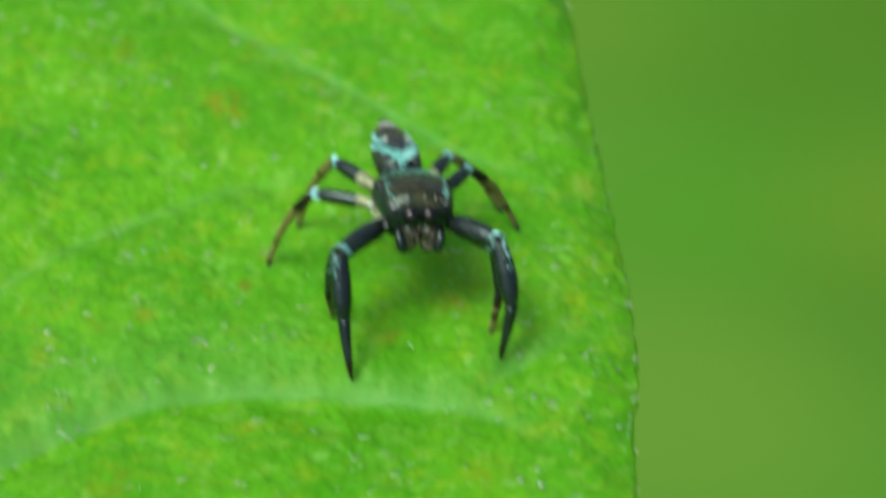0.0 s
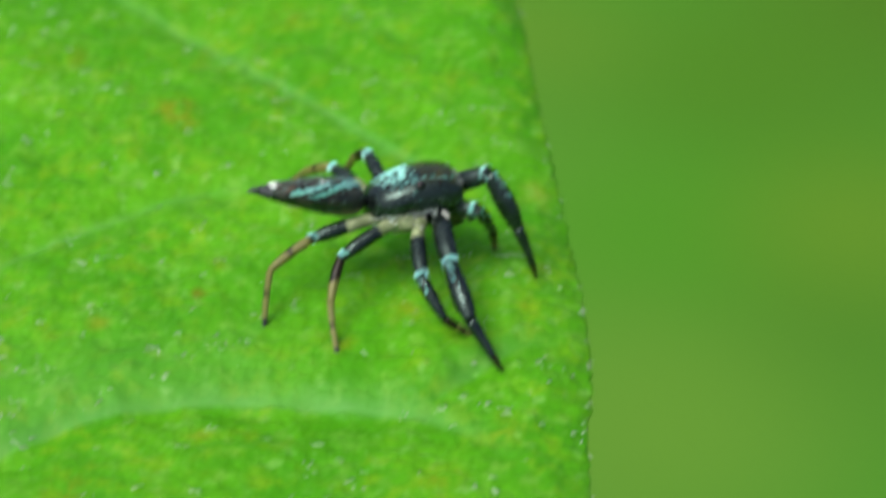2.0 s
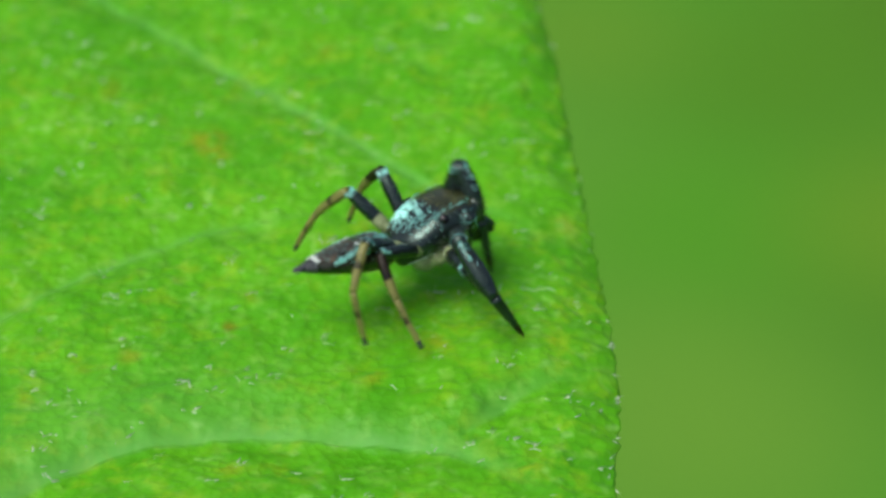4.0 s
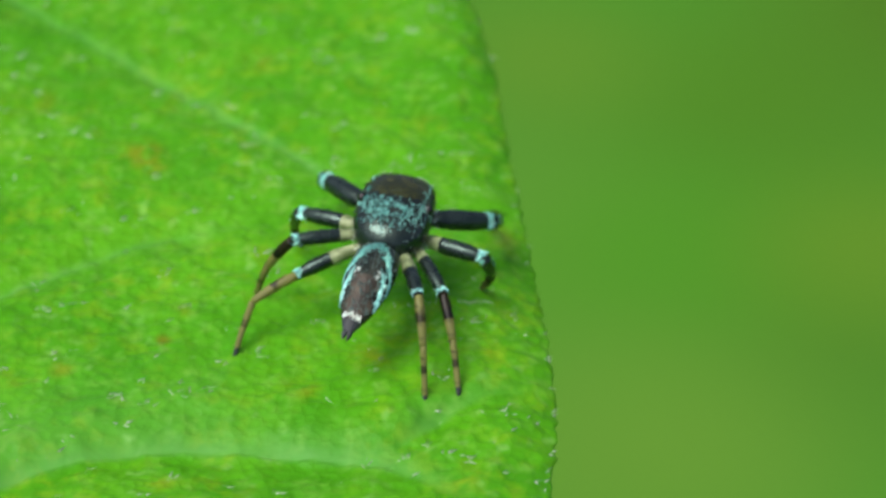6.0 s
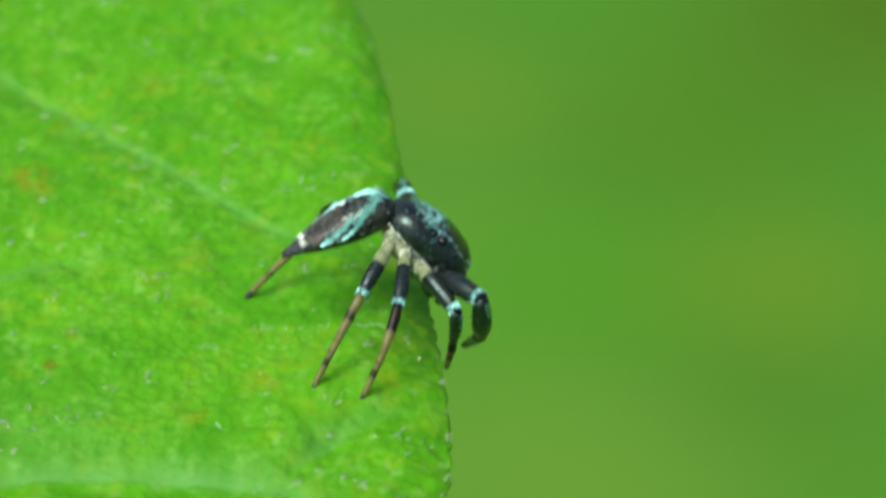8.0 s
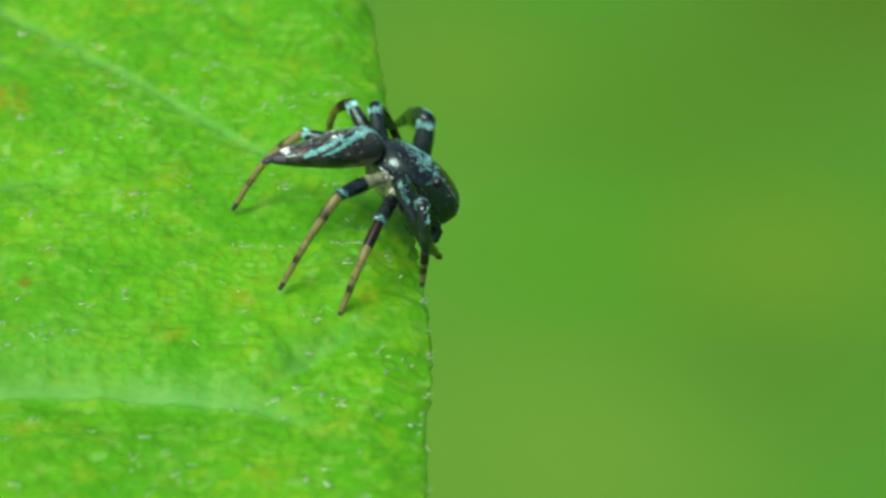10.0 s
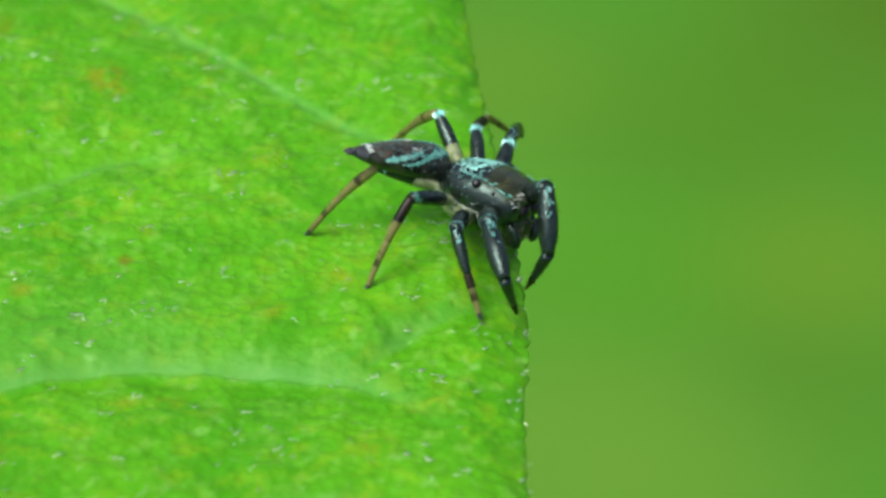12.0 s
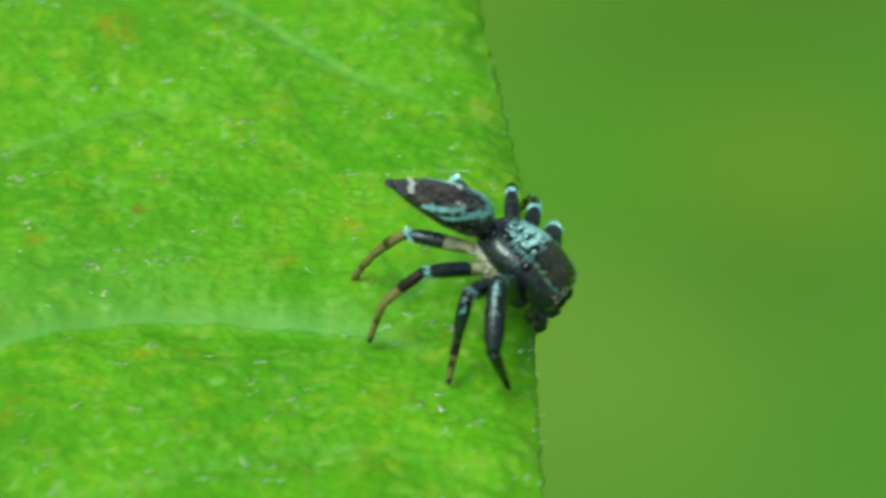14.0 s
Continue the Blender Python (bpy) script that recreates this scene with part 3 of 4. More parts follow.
def surface_point(keys, power, x, a):
    """A point in metres, and its outward normal, on the skin of stations at x and angle a."""
    def at(xx, aa):
        _, w, top, low = pchip([k[0] for k in keys], keys, xx)
        c, s = math.cos(aa), math.sin(aa)
        return Vector((xx, w * math.copysign(abs(c) ** (2 / power), c), (top + low) / 2 + math.copysign(abs(s) ** (2 / power), s) * (top - low) / 2)) * MM
    p = at(x, a)
    n = (at(x, a + 0.02) - at(x, a - 0.02)).cross(at(x + 0.02, a) - at(x - 0.02, a))
    mid = Vector((x * MM, 0, 0.05 * MM))
    return p, (n if n.dot(p - mid) > 0 else -n).normalized()


def speckled(x, a, size=4.5, level=-0.05):
    """True where scales cluster, so that a patch breaks up into flecks."""
    return noise.noise((x * size, a * size * 0.8, 3.7)) > level


def scales(name, keys, power, count, place, mat, parent, label, size=(0.13, 0.045), along=(-1, 0, 0), seed=1):
    """A patch of thin scales; place(rng) gives x and angle on the skin."""
    rng = random.Random(seed)
    bm = bmesh.new()
    for _ in range(count):
        x, a = place(rng)
        p, n = surface_point(keys, power, x, a)
        flake(bm, p, n, Vector(along), size[0] * MM * rng.uniform(0.7, 1.3), size[1] * MM * rng.uniform(0.7, 1.3), rng)
    return part(name, bm, mat, parent, label, smooth=False)


def both_sides(rng, a):
    return a if rng.random() < 0.5 else math.pi - a


def make_head(spider):
    bm = bmesh.new()
    faces = loft(bm, skin(smooth_stations(CARAPACE, 26), 32, 2.35))
    for f in bm.faces:
        c = f.calc_center_median() / MM
        f.material_index = 1 if c.x > 0.10 + 0.25 * c.y * c.y and c.z > 0.38 and abs(c.y) < 0.70 else 0
    part("carapace", bm, [BLACK, BROWN], spider, "glossy black carapace with a bronze-brown eye field")
    def thorax(g):
        for _ in range(40):
            side = g.gauss(0, 0.54)
            x, a = -0.28 + 0.24 * side * side + g.gauss(0, 0.20), math.pi / 2 + side
            if -0.8 < x < 0.12 and speckled(x, a, 8.0, g.uniform(-0.45, 0.45)):
                break
        return x, a
    scales("thorax_patch", CARAPACE, 2.35, 620, thorax, SILVERY, spider, "silvery turquoise iridescent scales in loose clusters", (0.060, 0.019), (1, 0, 0), seed=2)
    scales("eye_field_line", CARAPACE, 2.35, 34, lambda g: (g.uniform(0.05, 0.95), both_sides(g, math.pi / 2 - g.gauss(0.80, 0.07))), TURQUOISE, spider, "turquoise line beside the eye field", (0.10, 0.035), seed=3)
    scales("margin_line", CARAPACE, 2.35, 150, lambda g: (g.uniform(-0.85, 0.45), both_sides(g, -0.62 + g.gauss(0, 0.03))), PALE, spider, "thin white line along the carapace margin", (0.09, 0.028), seed=4)
    # added scales that lighten the black flank in place of its grey-blue sheen
    scales("flank_sheen_scales", CARAPACE, 2.35, 70, lambda g: (g.uniform(-0.85, 0.95), both_sides(g, g.uniform(-0.55, 0.75))), DUST, spider, "sparse grey-blue scales", (0.075, 0.024), seed=6)
    scales("brow_fringe", CARAPACE, 2.35, 34, lambda g: (g.uniform(0.96, 1.11), math.pi / 2 + g.uniform(-1.15, 1.15)), PALE, spider, "white fringe above the front eyes", (0.055, 0.02), (1, 0, 0.6), seed=5)
    # eyes
    for x, y, z, r in ((1.09, 0.20, 0.16, 0.20), (1.01, 0.53, 0.25, 0.125), (0.56, 0.74, 0.42, 0.05), (0.12, 0.74, 0.42, 0.115)):
        for s in (1, -1):
            bm = bmesh.new()
            bmesh.ops.create_uvsphere(bm, u_segments=20, v_segments=12, radius=r * MM)
            eye = part("eye", bm, EYE, spider, "glossy black eye")
            eye.location = Vector((x, s * y, z)) * MM
    # face below the eyes
    rng = random.Random(9)
    bm = bmesh.new()
    for _ in range(150):
        y = rng.uniform(-0.5, 0.5)
        p = Vector((1.11 - 0.18 * y * y, y, rng.uniform(-0.16, 0.0))) * MM
        flake(bm, p, Vector((1, 0, -0.1)), Vector((0, 0, -1)), 0.13 * MM, 0.03 * MM, rng)
    part("clypeus_fringe", bm, PINKISH, spider, "greyish pink face hairs", smooth=False)
    for s in (1, -1):
        bm = bmesh.new()
        tube(bm, [Vector(p) * MM for p in ((0.92, s * 0.18, -0.05), (1.04, s * 0.20, -0.20), (1.07, s * 0.21, -0.40), (1.03, s * 0.19, -0.62), (0.98, s * 0.15, -0.74))], [r * MM for r in (0.14, 0.20, 0.21, 0.17, 0.06)], 14)
        jaw = part("chelicera", bm, BROWN, spider, "dark brown jaw")
        rng = random.Random(31 + s)
        bm = bmesh.new()
        for _ in range(34):
            a, z = rng.gauss(0, 0.8), rng.uniform(-0.55, -0.12)
            out = Vector((math.cos(a), math.sin(a), 0))
            flake(bm, Vector((1.055, s * 0.20, z)) * MM + out * 0.205 * MM, out, Vector((0, 0, -1)), 0.12 * MM, 0.026 * MM, rng)
        part("jaw_hairs", bm, PINKISH, jaw, "sparse greyish pink hairs", smooth=False)
        bm = bmesh.new()
        tube(bm, [Vector(p) * MM for p in ((0.80, s * 0.38, -0.24), (1.05, s * 0.46, -0.18), (1.22, s * 0.46, -0.24), (1.32, s * 0.42, -0.40), (1.32, s * 0.38, -0.54), (1.29, s * 0.35, -0.62))], [r * MM for r in (0.07, 0.09, 0.09, 0.11, 0.10, 0.04)], 12)
        rng = random.Random(5)
        for _ in range(40):
            q = Vector((rng.uniform(1.05, 1.35), s * rng.uniform(0.36, 0.50), rng.uniform(-0.55, -0.15))) * MM
            bristle(bm, q, Vector((rng.uniform(0.2, 1), s * rng.uniform(-0.5, 0.8), rng.uniform(-1, 0.3))), 0.14 * MM, 0.007 * MM)
        part("palp", bm, BLACK, spider, "short hairy black palp")
    bm = bmesh.new()
    loft(bm, skin([(-0.62, 0.10, -0.32, -0.40), (-0.5, 0.25, -0.28, -0.50), (-0.1, 0.34, -0.26, -0.55), (0.3, 0.28, -0.26, -0.52), (0.5, 0.10, -0.30, -0.42)], 16, 2))
    part("sternum", bm, CREAM, spider, "cream breastplate")
    for k, (x, y, z) in HIP.items():
        for s in (1, -1):
            bm = bmesh.new()
            tube(bm, [Vector(p) * MM for p in ((x * 0.6, s * 0.20, -0.45), (x * 0.8, s * 0.36, -0.47), (x, s * (y + 0.05), z - 0.10), (x * 1.08, s * (y + 0.22), z - 0.02))], [r * MM * (1.0 if k < 3 else 1.18) for r in (0.14, 0.21, 0.20, 0.13)], 12)
            cox = part("coxa", bm, BLACK if k == 1 else CREAM, spider, "" if k == 1 else "cream leg base")
            rng = random.Random(40 + k)
            bm = bmesh.new()
            for _ in range(80):
                a = rng.uniform(-0.2, 1.2)
                n = Vector((rng.gauss(0, 0.3), s * math.cos(a), math.sin(a)))
                c = Vector((x * 0.95 + rng.gauss(0, 0.06), s * (y - 0.03), z - 0.09)) * MM
                flake(bm, c + n.normalized() * 0.205 * MM, n, Vector((0, s, -0.4)), 0.12 * MM, 0.042 * MM, rng)
            part("coxa_tuft", bm, PALE, cox, "white scales", smooth=False)


def make_abdomen(spider):
    bm = bmesh.new()
    loft(bm, skin(smooth_stations(ABDO, 34), 30, 2.1))
    for f in bm.faces:
        c = f.calc_center_median() / MM
        if c.x < -2.22:
            f.material_index = 2
        elif c.x < -1.15 and c.z > 0.15 and abs(c.y) < 0.30 + 0.06 * math.sin(c.x * 9):
            f.material_index = 1
        elif c.x > -1.0 and c.z < -0.12 - 0.10 * c.x * c.x:
            f.material_index = 3
    body = part("abdomen", bm, [ABDOMEN, RUSSET, GREY, FAWN], spider, "long tapering dark brown abdomen with turquoise bands")
    body.location = Vector((-1.0, 0, 0)) * MM
    up = math.pi / 2
    def front(g):
        d = g.uniform(-1.45, 1.45) if g.random() < 0.6 else g.uniform(-1.0, 1.0)
        return -0.22 - 0.68 * abs(d) ** 1.3 + g.gauss(0, 0.105 if abs(d) < 0.85 else 0.05), up + d

    def flank(g):
        u = g.random() ** 0.8
        return -0.98 - 0.80 * u + g.gauss(0, 0.04), both_sides(g, 0.95 - 0.70 * u + g.gauss(0, 0.05 + 0.06 * u))

    scales("front_band", ABDO, 2.1, 600, front, TURQUOISE, body, "turquoise arc of scales running back along both flanks", (0.095, 0.030), seed=11)
    scales("side_stripe", ABDO, 2.1, 210, flank, BAND, body, "slanting pale turquoise side stripe", (0.12, 0.036), seed=12)
    scales("mid_spot", ABDO, 2.1, 18, lambda g: (-1.05 + g.gauss(0, 0.07), both_sides(g, 1.12 + g.gauss(0, 0.07))), PALE, body, "pale greenish spot", (0.10, 0.034), seed=14)
    scales("tail_band", ABDO, 2.1, 46, lambda g: (-2.12 + g.gauss(0, 0.045), up + g.uniform(-1.0, 1.0)), PALE, body, "white band before the tip", (0.10, 0.034), seed=15)
    scales("dorsal_dusting", ABDO, 2.1, 280, lambda g: (-0.2 - 1.9 * g.random() ** 1.5, up + g.gauss(0, 0.60)), DUST, body, "sparse dull grey-green scales", (0.10, 0.026), (1, 0, 0), seed=17)
    for s in (1, -1):
        bm = bmesh.new()
        tube(bm, [Vector(p) * MM for p in ((-2.38, s * 0.05, 0.05), (-2.56, s * 0.06, 0.03), (-2.67, s * 0.05, 0.0))], [0.07 * MM, 0.055 * MM, 0.02 * MM], 10)
        part("spinneret", bm, GREY, body, "grey spinneret")
    return body


def limb(name, length, radii, mats, parent, label, split=(), hairs=0, bow=0.0, seed=0, fringe=0):
    """A leg segment along x, with a radius profile; split gives where along it the next material begins."""
    bm = bmesh.new()
    n = 14
    us = [i / (n - 1) for i in range(n)]
    ks = np.linspace(0, 1, len(radii))
    rs = [float(pchip(ks, [[r] for r in radii], u)[0]) for u in us]
    pts = [Vector((u * length, 0, bow * math.sin(math.pi * u))) * MM for u in us]
    tube(bm, pts, [r * MM for r in rs], 14)
    for f in bm.faces:
        u = f.calc_center_median().x / MM / length
        f.material_index = sum(u > s for s in split)
    rng = random.Random(seed + 77)
    for _ in range(hairs):
        u, a = rng.uniform(0.1, 0.97), rng.uniform(0, 2 * math.pi)
        if fringe and rng.random() < 0.6:
            a = -math.pi / 2 + rng.gauss(0, 0.4)
        r = float(np.interp(u, us, rs))
        out = Vector((0, math.cos(a), math.sin(a)))
        p = Vector((u * length, 0, bow * math.sin(math.pi * u))) * MM + out * r * MM * 0.9
        before = len(bm.faces)
        bristle(bm, p, out + Vector((rng.uniform(0.5, 1.4), 0, 0)), (0.07 + (0.10 if fringe else 0.05) * rng.random()) * MM, 0.007 * MM)
        bm.faces.ensure_lookup_table()
        for f in bm.faces[before:]:
            f.material_index = sum(u > s for s in split)
    return part(name, bm, mats, parent, label)


def ring_scales(parent, length, x0, x1, r, count, mat, seed):
    rng = random.Random(seed)
    bm = bmesh.new()
    for _ in range(count):
        x, a = rng.triangular(x0 - 0.06, x1, x1 - 0.3 * (x1 - x0)), math.pi / 2 + rng.gauss(0, 1.0)
        n = Vector((0, math.cos(a), math.sin(a)))
        flake(bm, Vector((x * MM, 0, 0)) + n * r * MM, n, Vector((1, 0, 0)), 0.12 * MM, 0.034 * MM, rng)
    part("knee_band", bm, mat, parent, "band of pale turquoise scales", smooth=False)


def make_leg(spider, k, s):
    l1, l2, l3 = SEGMENTS[k]
    fr = {1: (0.10, 0.20, 0.235, 0.225, 0.17), 2: (0.11, 0.15, 0.19, 0.18, 0.13), 3: (0.11, 0.13, 0.16, 0.16, 0.11), 4: (0.11, 0.13, 0.165, 0.165, 0.11)}[k]
    tr = {1: (0.17, 0.20, 0.225, 0.21, 0.14), 2: (0.13, 0.145, 0.14, 0.115, 0.09), 3: (0.105, 0.115, 0.112, 0.10, 0.083), 4: (0.10, 0.11, 0.107, 0.095, 0.08)}[k]
    mr = {1: (0.14, 0.125, 0.10, 0.075, 0.03), 2: (0.095, 0.088, 0.075, 0.066, 0.045), 3: (0.082, 0.076, 0.068, 0.066, 0.045), 4: (0.080, 0.074, 0.068, 0.066, 0.045)}[k]
    seed = k * 10 + (s > 0)
    words = {1: "stout black front leg", 2: "black second leg with a brown foot", 3: "amber third leg with a black thigh", 4: "amber hind leg with a black thigh"}[k]
    leg = limb("leg", l1, fr, [CREAM, BLACK] if k > 1 else [BLACK], spider, words, {1: (), 2: (0.38,), 3: (0.42,), 4: (0.56,)}[k], 26, 0.05, seed)
    ring_scales(leg, l1, l1 - (0.25 if k < 3 else 0.22), l1 + 0.03, fr[-1] * 1.02 + 0.004, 85 if k < 3 else 62, BAND, seed)
    if k < 3:
        ring_scales(leg, l1, l1 * 0.16, l1 * 0.27, fr[1] * 0.96, 26, PALE, seed + 5)
    if k > 2:
        ring_scales(leg, l1, l1 * 0.06, l1 * 0.26, fr[1] * 0.97, 44, PALE, seed + 6)
    tib = limb("tibia", l2, tr, {1: [BLACK], 2: [BLACK], 3: [DUSKY, AMBER], 4: [AMBER]}[k], leg, "", {1: (), 2: (), 3: (0.5,), 4: ()}[k], 90 if k == 1 else 34, 0.03, seed + 2, k == 1)
    if k < 3:
        rng = random.Random(seed + 9)
        bm = bmesh.new()
        for _ in range(22 if k == 1 else 10):
            x, a = l2 * 0.45 * rng.random() ** 1.5, math.pi / 2 + rng.gauss(0.25 * s, 0.26)
            n = Vector((0, math.cos(a), math.sin(a)))
            r = float(np.interp(x / l2, np.linspace(0, 1, len(tr)), tr))
            flake(bm, Vector((x, 0, 0.03 * math.sin(math.pi * x / l2))) * MM + n * r * MM, n, Vector((1, 0, 0)), 0.11 * MM, 0.022 * MM, rng)
        part("shin_streak", bm, BAND, tib, "thin streak of pale blue scales", smooth=False)
    met = limb("metatarsus", l3, mr, {1: [BLACK, DUSKY], 2: [DUSKY, AMBER, GREY], 3: [AMBER, GREY], 4: [AMBER, GREY]}[k], leg, "", {1: (0.7,), 2: (0.3, 0.88), 3: (0.88,), 4: (0.88,)}[k], 40, 0.02, seed + 3)
    return leg, tib, met


def make_spider():
    spider = tagged(new("jumping_spider"), "black jumping spider with turquoise scale bands standing on a leaf", "spider")
    make_head(spider)
    abdomen = make_abdomen(spider)
    legs = {}
    for k in (1, 2, 3, 4):
        for side, s in (("L", 1), ("R", -1)):
            legs[side + str(k)] = make_leg(spider, k, s)
    return spider, abdomen, legs


spider, abdomen, legs = make_spider()

# ---------------------------------------------------------------- how the spider moves
# seconds; place of the body in mm; heading, nose up, roll; abdomen up and sideways, in degrees
BODY = [
    (0, -0.72, -1.288, 2.319, -79.1, 8.6, -6.2, -1.9, -0.6),
    (0.5, -0.12, -0.457, 1.839, -31.9, -6.8, -12, 5.5, -12.9),
    (1, 0.165, -0.501, 2.053, 1.8, -6.9, -12.6, -21, 27),
    (1.5, 0.225, -0.312, 1.835, 14.7, 6, -20.4, -24.8, 8.9),
    (2, 0.221, -0.311, 1.876, 14.9, -3.2, -20.4, -12.3, 5.1),
    (2.5, 0.14, -0.147, 1.801, 14.7, 4.3, -20.6, -22.6, 13.3),
    (2.7, 0.14, -0.147, 1.801, 14.7, 4.3, -20.6, -22.6, 13.3),
    (3.5, 0.14, -0.147, 1.801, 14.7, 4.3, -20.6, -22.6, 13.3),
    (4.8, -0.324, 0.462, 1.307, 87.1, 13.2, -0.2, -2.3, -3.5),
    (5, -0.126, 0.04, 1.787, 90.3, 4.8, 8, 8.5, -4.2),
    (5.5, 0.491, 0.245, 2.09, 72, 0.3, 3.9, 13.3, 6),
    (6, 0.66, 0.158, 2.09, 77.8, 0.8, 5.1, 11.9, -4.7),
    (6.5, 1.928, 0.818, 1.894, 24.1, -29.8, -11, 50.5, 26.3),
    (7, 2.747, 0.663, 1.854, 10.3, -49.8, -19.9, 61.6, 36),
    (7.5, 3.272, 0.788, 1.879, 1.1, -53.6, -23.2, 76.8, 24.2),
    (8, 3.641, 0.74, 1.847, -16.7, -50.6, -23.9, 73, 33),
    (8.5, 3.686, 0.988, 1.251, 1.8, -48.7, -23.1, 54.8, 5.6),
    (8.7, 3.686, 0.988, 1.251, 1.8, -48.7, -23.1, 54.8, 5.6),
    (9.5, 3.686, 0.988, 1.251, 1.8, -48.7, -23.1, 54.8, 5.6),
    (10.8, 3.955, 0.376, 0.944, -6.1, -69.2, -12.1, 52.2, -1),
    (11, 3.943, 0.413, 0.92, -5.6, -69.9, -12.2, 52.9, -0.6),
    (11.5, 4.309, 0.358, 0.663, -16.4, -78.5, -10.2, 60.7, 3.1),
    (12, 3.282, -0.187, 0.996, -36.3, -10.7, -17.9, -4.9, 60.5),
    (12.5, 3.132, -2.153, 1.419, -55.5, -10.2, -14.8, 13.2, 17.4),
    (13, 3.474, -3.003, 1.734, -58.6, -17.7, -15.1, 27.3, 17.3),
    (13.5, 3.352, -5.071, 2.257, -60.9, -30.8, -18.2, 49.8, 4.9),
    (14, 3.704, -5.01, 1.45, -33.6, -38.9, -16.2, 6.9, 37.5),
]
# seconds; twist of the abdomen about its own length, in degrees
TWIST = [(0, 0), (6, 0), (7, -10), (8.5, -10), (10.8, -15), (11.5, -16), (12, -6), (12.5, 0), (14, 0)]
# seconds; foot in mm; swing of the knee about the line from hip to foot; bend before the foot, in degrees
FEET = {}
FEET["L1"] = [
    (0, 1.19, -3.98, 0, -25, 30), (0.5, 2.71, -2.24, 0, -13, 15), (1, 2.76, -2.14, 0, -38, 6), (1.5, 3.07, -0.78, 0, -8, 10),
    (2, 3.07, -0.81, 0, -5, 8), (2.5, 3.05, -0.76, 0, -9, 6), (2.7, 3.05, -0.76, 0, -9, 6), (3.5, 3.05, -0.76, 0, -9, 6),
    (4.8, -1.9, 2.9, 0, 0, 18), (5, -1.61, 3.86, 0, -60, 19), (5.5, -0.44, 4.18, 0, -53, 19), (6, -0.43, 4.02, 0, -50, 18),
    (6.5, 1.54, 4.38, 0, -29, 18), (7, 2.37, 3.26, 0, -15, 10), (7.5, 3.09, 4.38, 0, -21, 18), (8, 3.28, 4.67, 0, -14, 20),
    (8.5, 3.31, 4.59, 0, -9, 18), (8.7, 3.31, 4.59, 0, -9, 18), (9.5, 3.31, 4.59, 0, -9, 18), (10.8, 3.75, 1.64, 0, 64, 14),
    (11, 3.75, 1.64, 0, 64, 14), (11.5, 3.11, 1.31, 0, 294, 23), (12, 4.19, -1.68, -0.52, -17, 59), (12.5, 4.31, -4.59, 0.76, -32, 73),
    (13, 4.16, -5.2, 1.13, -29, 81), (13.5, 4.06, -7.37, 1.08, -28, 83), (14, 4.07, -4.35, -0.8, 21, 79),
]
FEET["L2"] = [
    (0, 0.98, -3.13, 0, -27, 20), (0.5, 1.87, -0.29, 0, 28, 17), (1, 2.05, 0.3, 0, 37, 18), (1.5, 2.1, 0.17, 0, 35, 17),
    (2, 2.16, 0.28, 0, 35, 17), (2.5, 2.14, 0.23, 0, 33, 18), (2.7, 2.14, 0.23, 0, 33, 18), (3.5, 2.14, 0.23, 0, 33, 18),
    (4.8, -2.5, 1.7, 0, 0, 18), (5, -2.39, 2.87, 0, -82, 22), (5.5, -1.51, 1.93, 0, -30, 17), (6, -1.41, 2.09, 0, -37, 18),
    (6.5, 0.72, 2.86, 0, -36, 15), (7, 2, 3.26, 0, -29, 17), (7.5, 2.78, 3.27, 0, -41, 18), (8, 3.55, 3.43, 0, -40, 17),
    (8.5, 3.65, 3.39, 0, -30, 17), (8.7, 3.65, 3.39, 0, -30, 17), (9.5, 3.65, 3.39, 0, -30, 17), (10.8, 4.06, 0.37, 0, 1, 18),
    (11, 4.06, 0.37, 0, 1, 18), (11.5, 4.11, 0.81, 0, 20, 15), (12, 4.24, 3.29, 0, 4, 33), (12.5, 3.76, 0.9, 0, 30, 27),
    (13, 3.56, -0.28, 0, 38, 24), (13.5, 3.77, -2.16, 0, 31, 23), (14, 3.78, -1.46, 0, 26, 30),
]
FEET["L3"] = [
    (0, 1.67, 0.66, 0, -31, 25), (0.5, 0.41, 3.18, 0, -10, 18), (1, -0.47, 3, 0, 22, 18), (1.5, -1.29, 2.76, 0, 4, 18),
    (2, -1.28, 2.81, 0, 4, 18), (2.5, -1.31, 3.07, 0, 4, 19), (2.7, -1.31, 3.07, 0, 4, 19), (3.5, -1.31, 3.07, 0, 4, 19),
    (4.8, -3.07, -0.66, 0, 0, 18), (5, -3.21, -0.75, 0, -35, 21), (5.5, -2.44, 0.14, 0, -26, 14), (6, -2.39, 0.22, 0, -26, 18),
    (6.5, -1.15, 1.2, 0, 5, 19), (7, -0.93, 1.56, 0, 0, 18), (7.5, 0.95, 2.24, 0, -24, 18), (8, 1.5, 3.33, 0, -38, 19),
    (8.5, 1.61, 3.17, 0, -31, 18), (8.7, 1.61, 3.17, 0, -31, 18), (9.5, 1.61, 3.17, 0, -31, 18), (10.8, 2.87, 4.08, 0, 52, 33),
    (11, 2.89, 4.02, 0, 53, 33), (11.5, 2.4, 2.7, 0, 87, 24), (12, 3.97, 3.49, 0, -25, 26), (12.5, 3.61, 0.94, 0, -10, 16),
    (13, 3.62, -0.25, 0, 2, 13), (13.5, 3.6, -1.49, 0, 5, 19), (14, 3.68, -1.21, 0, -2, 20),
]
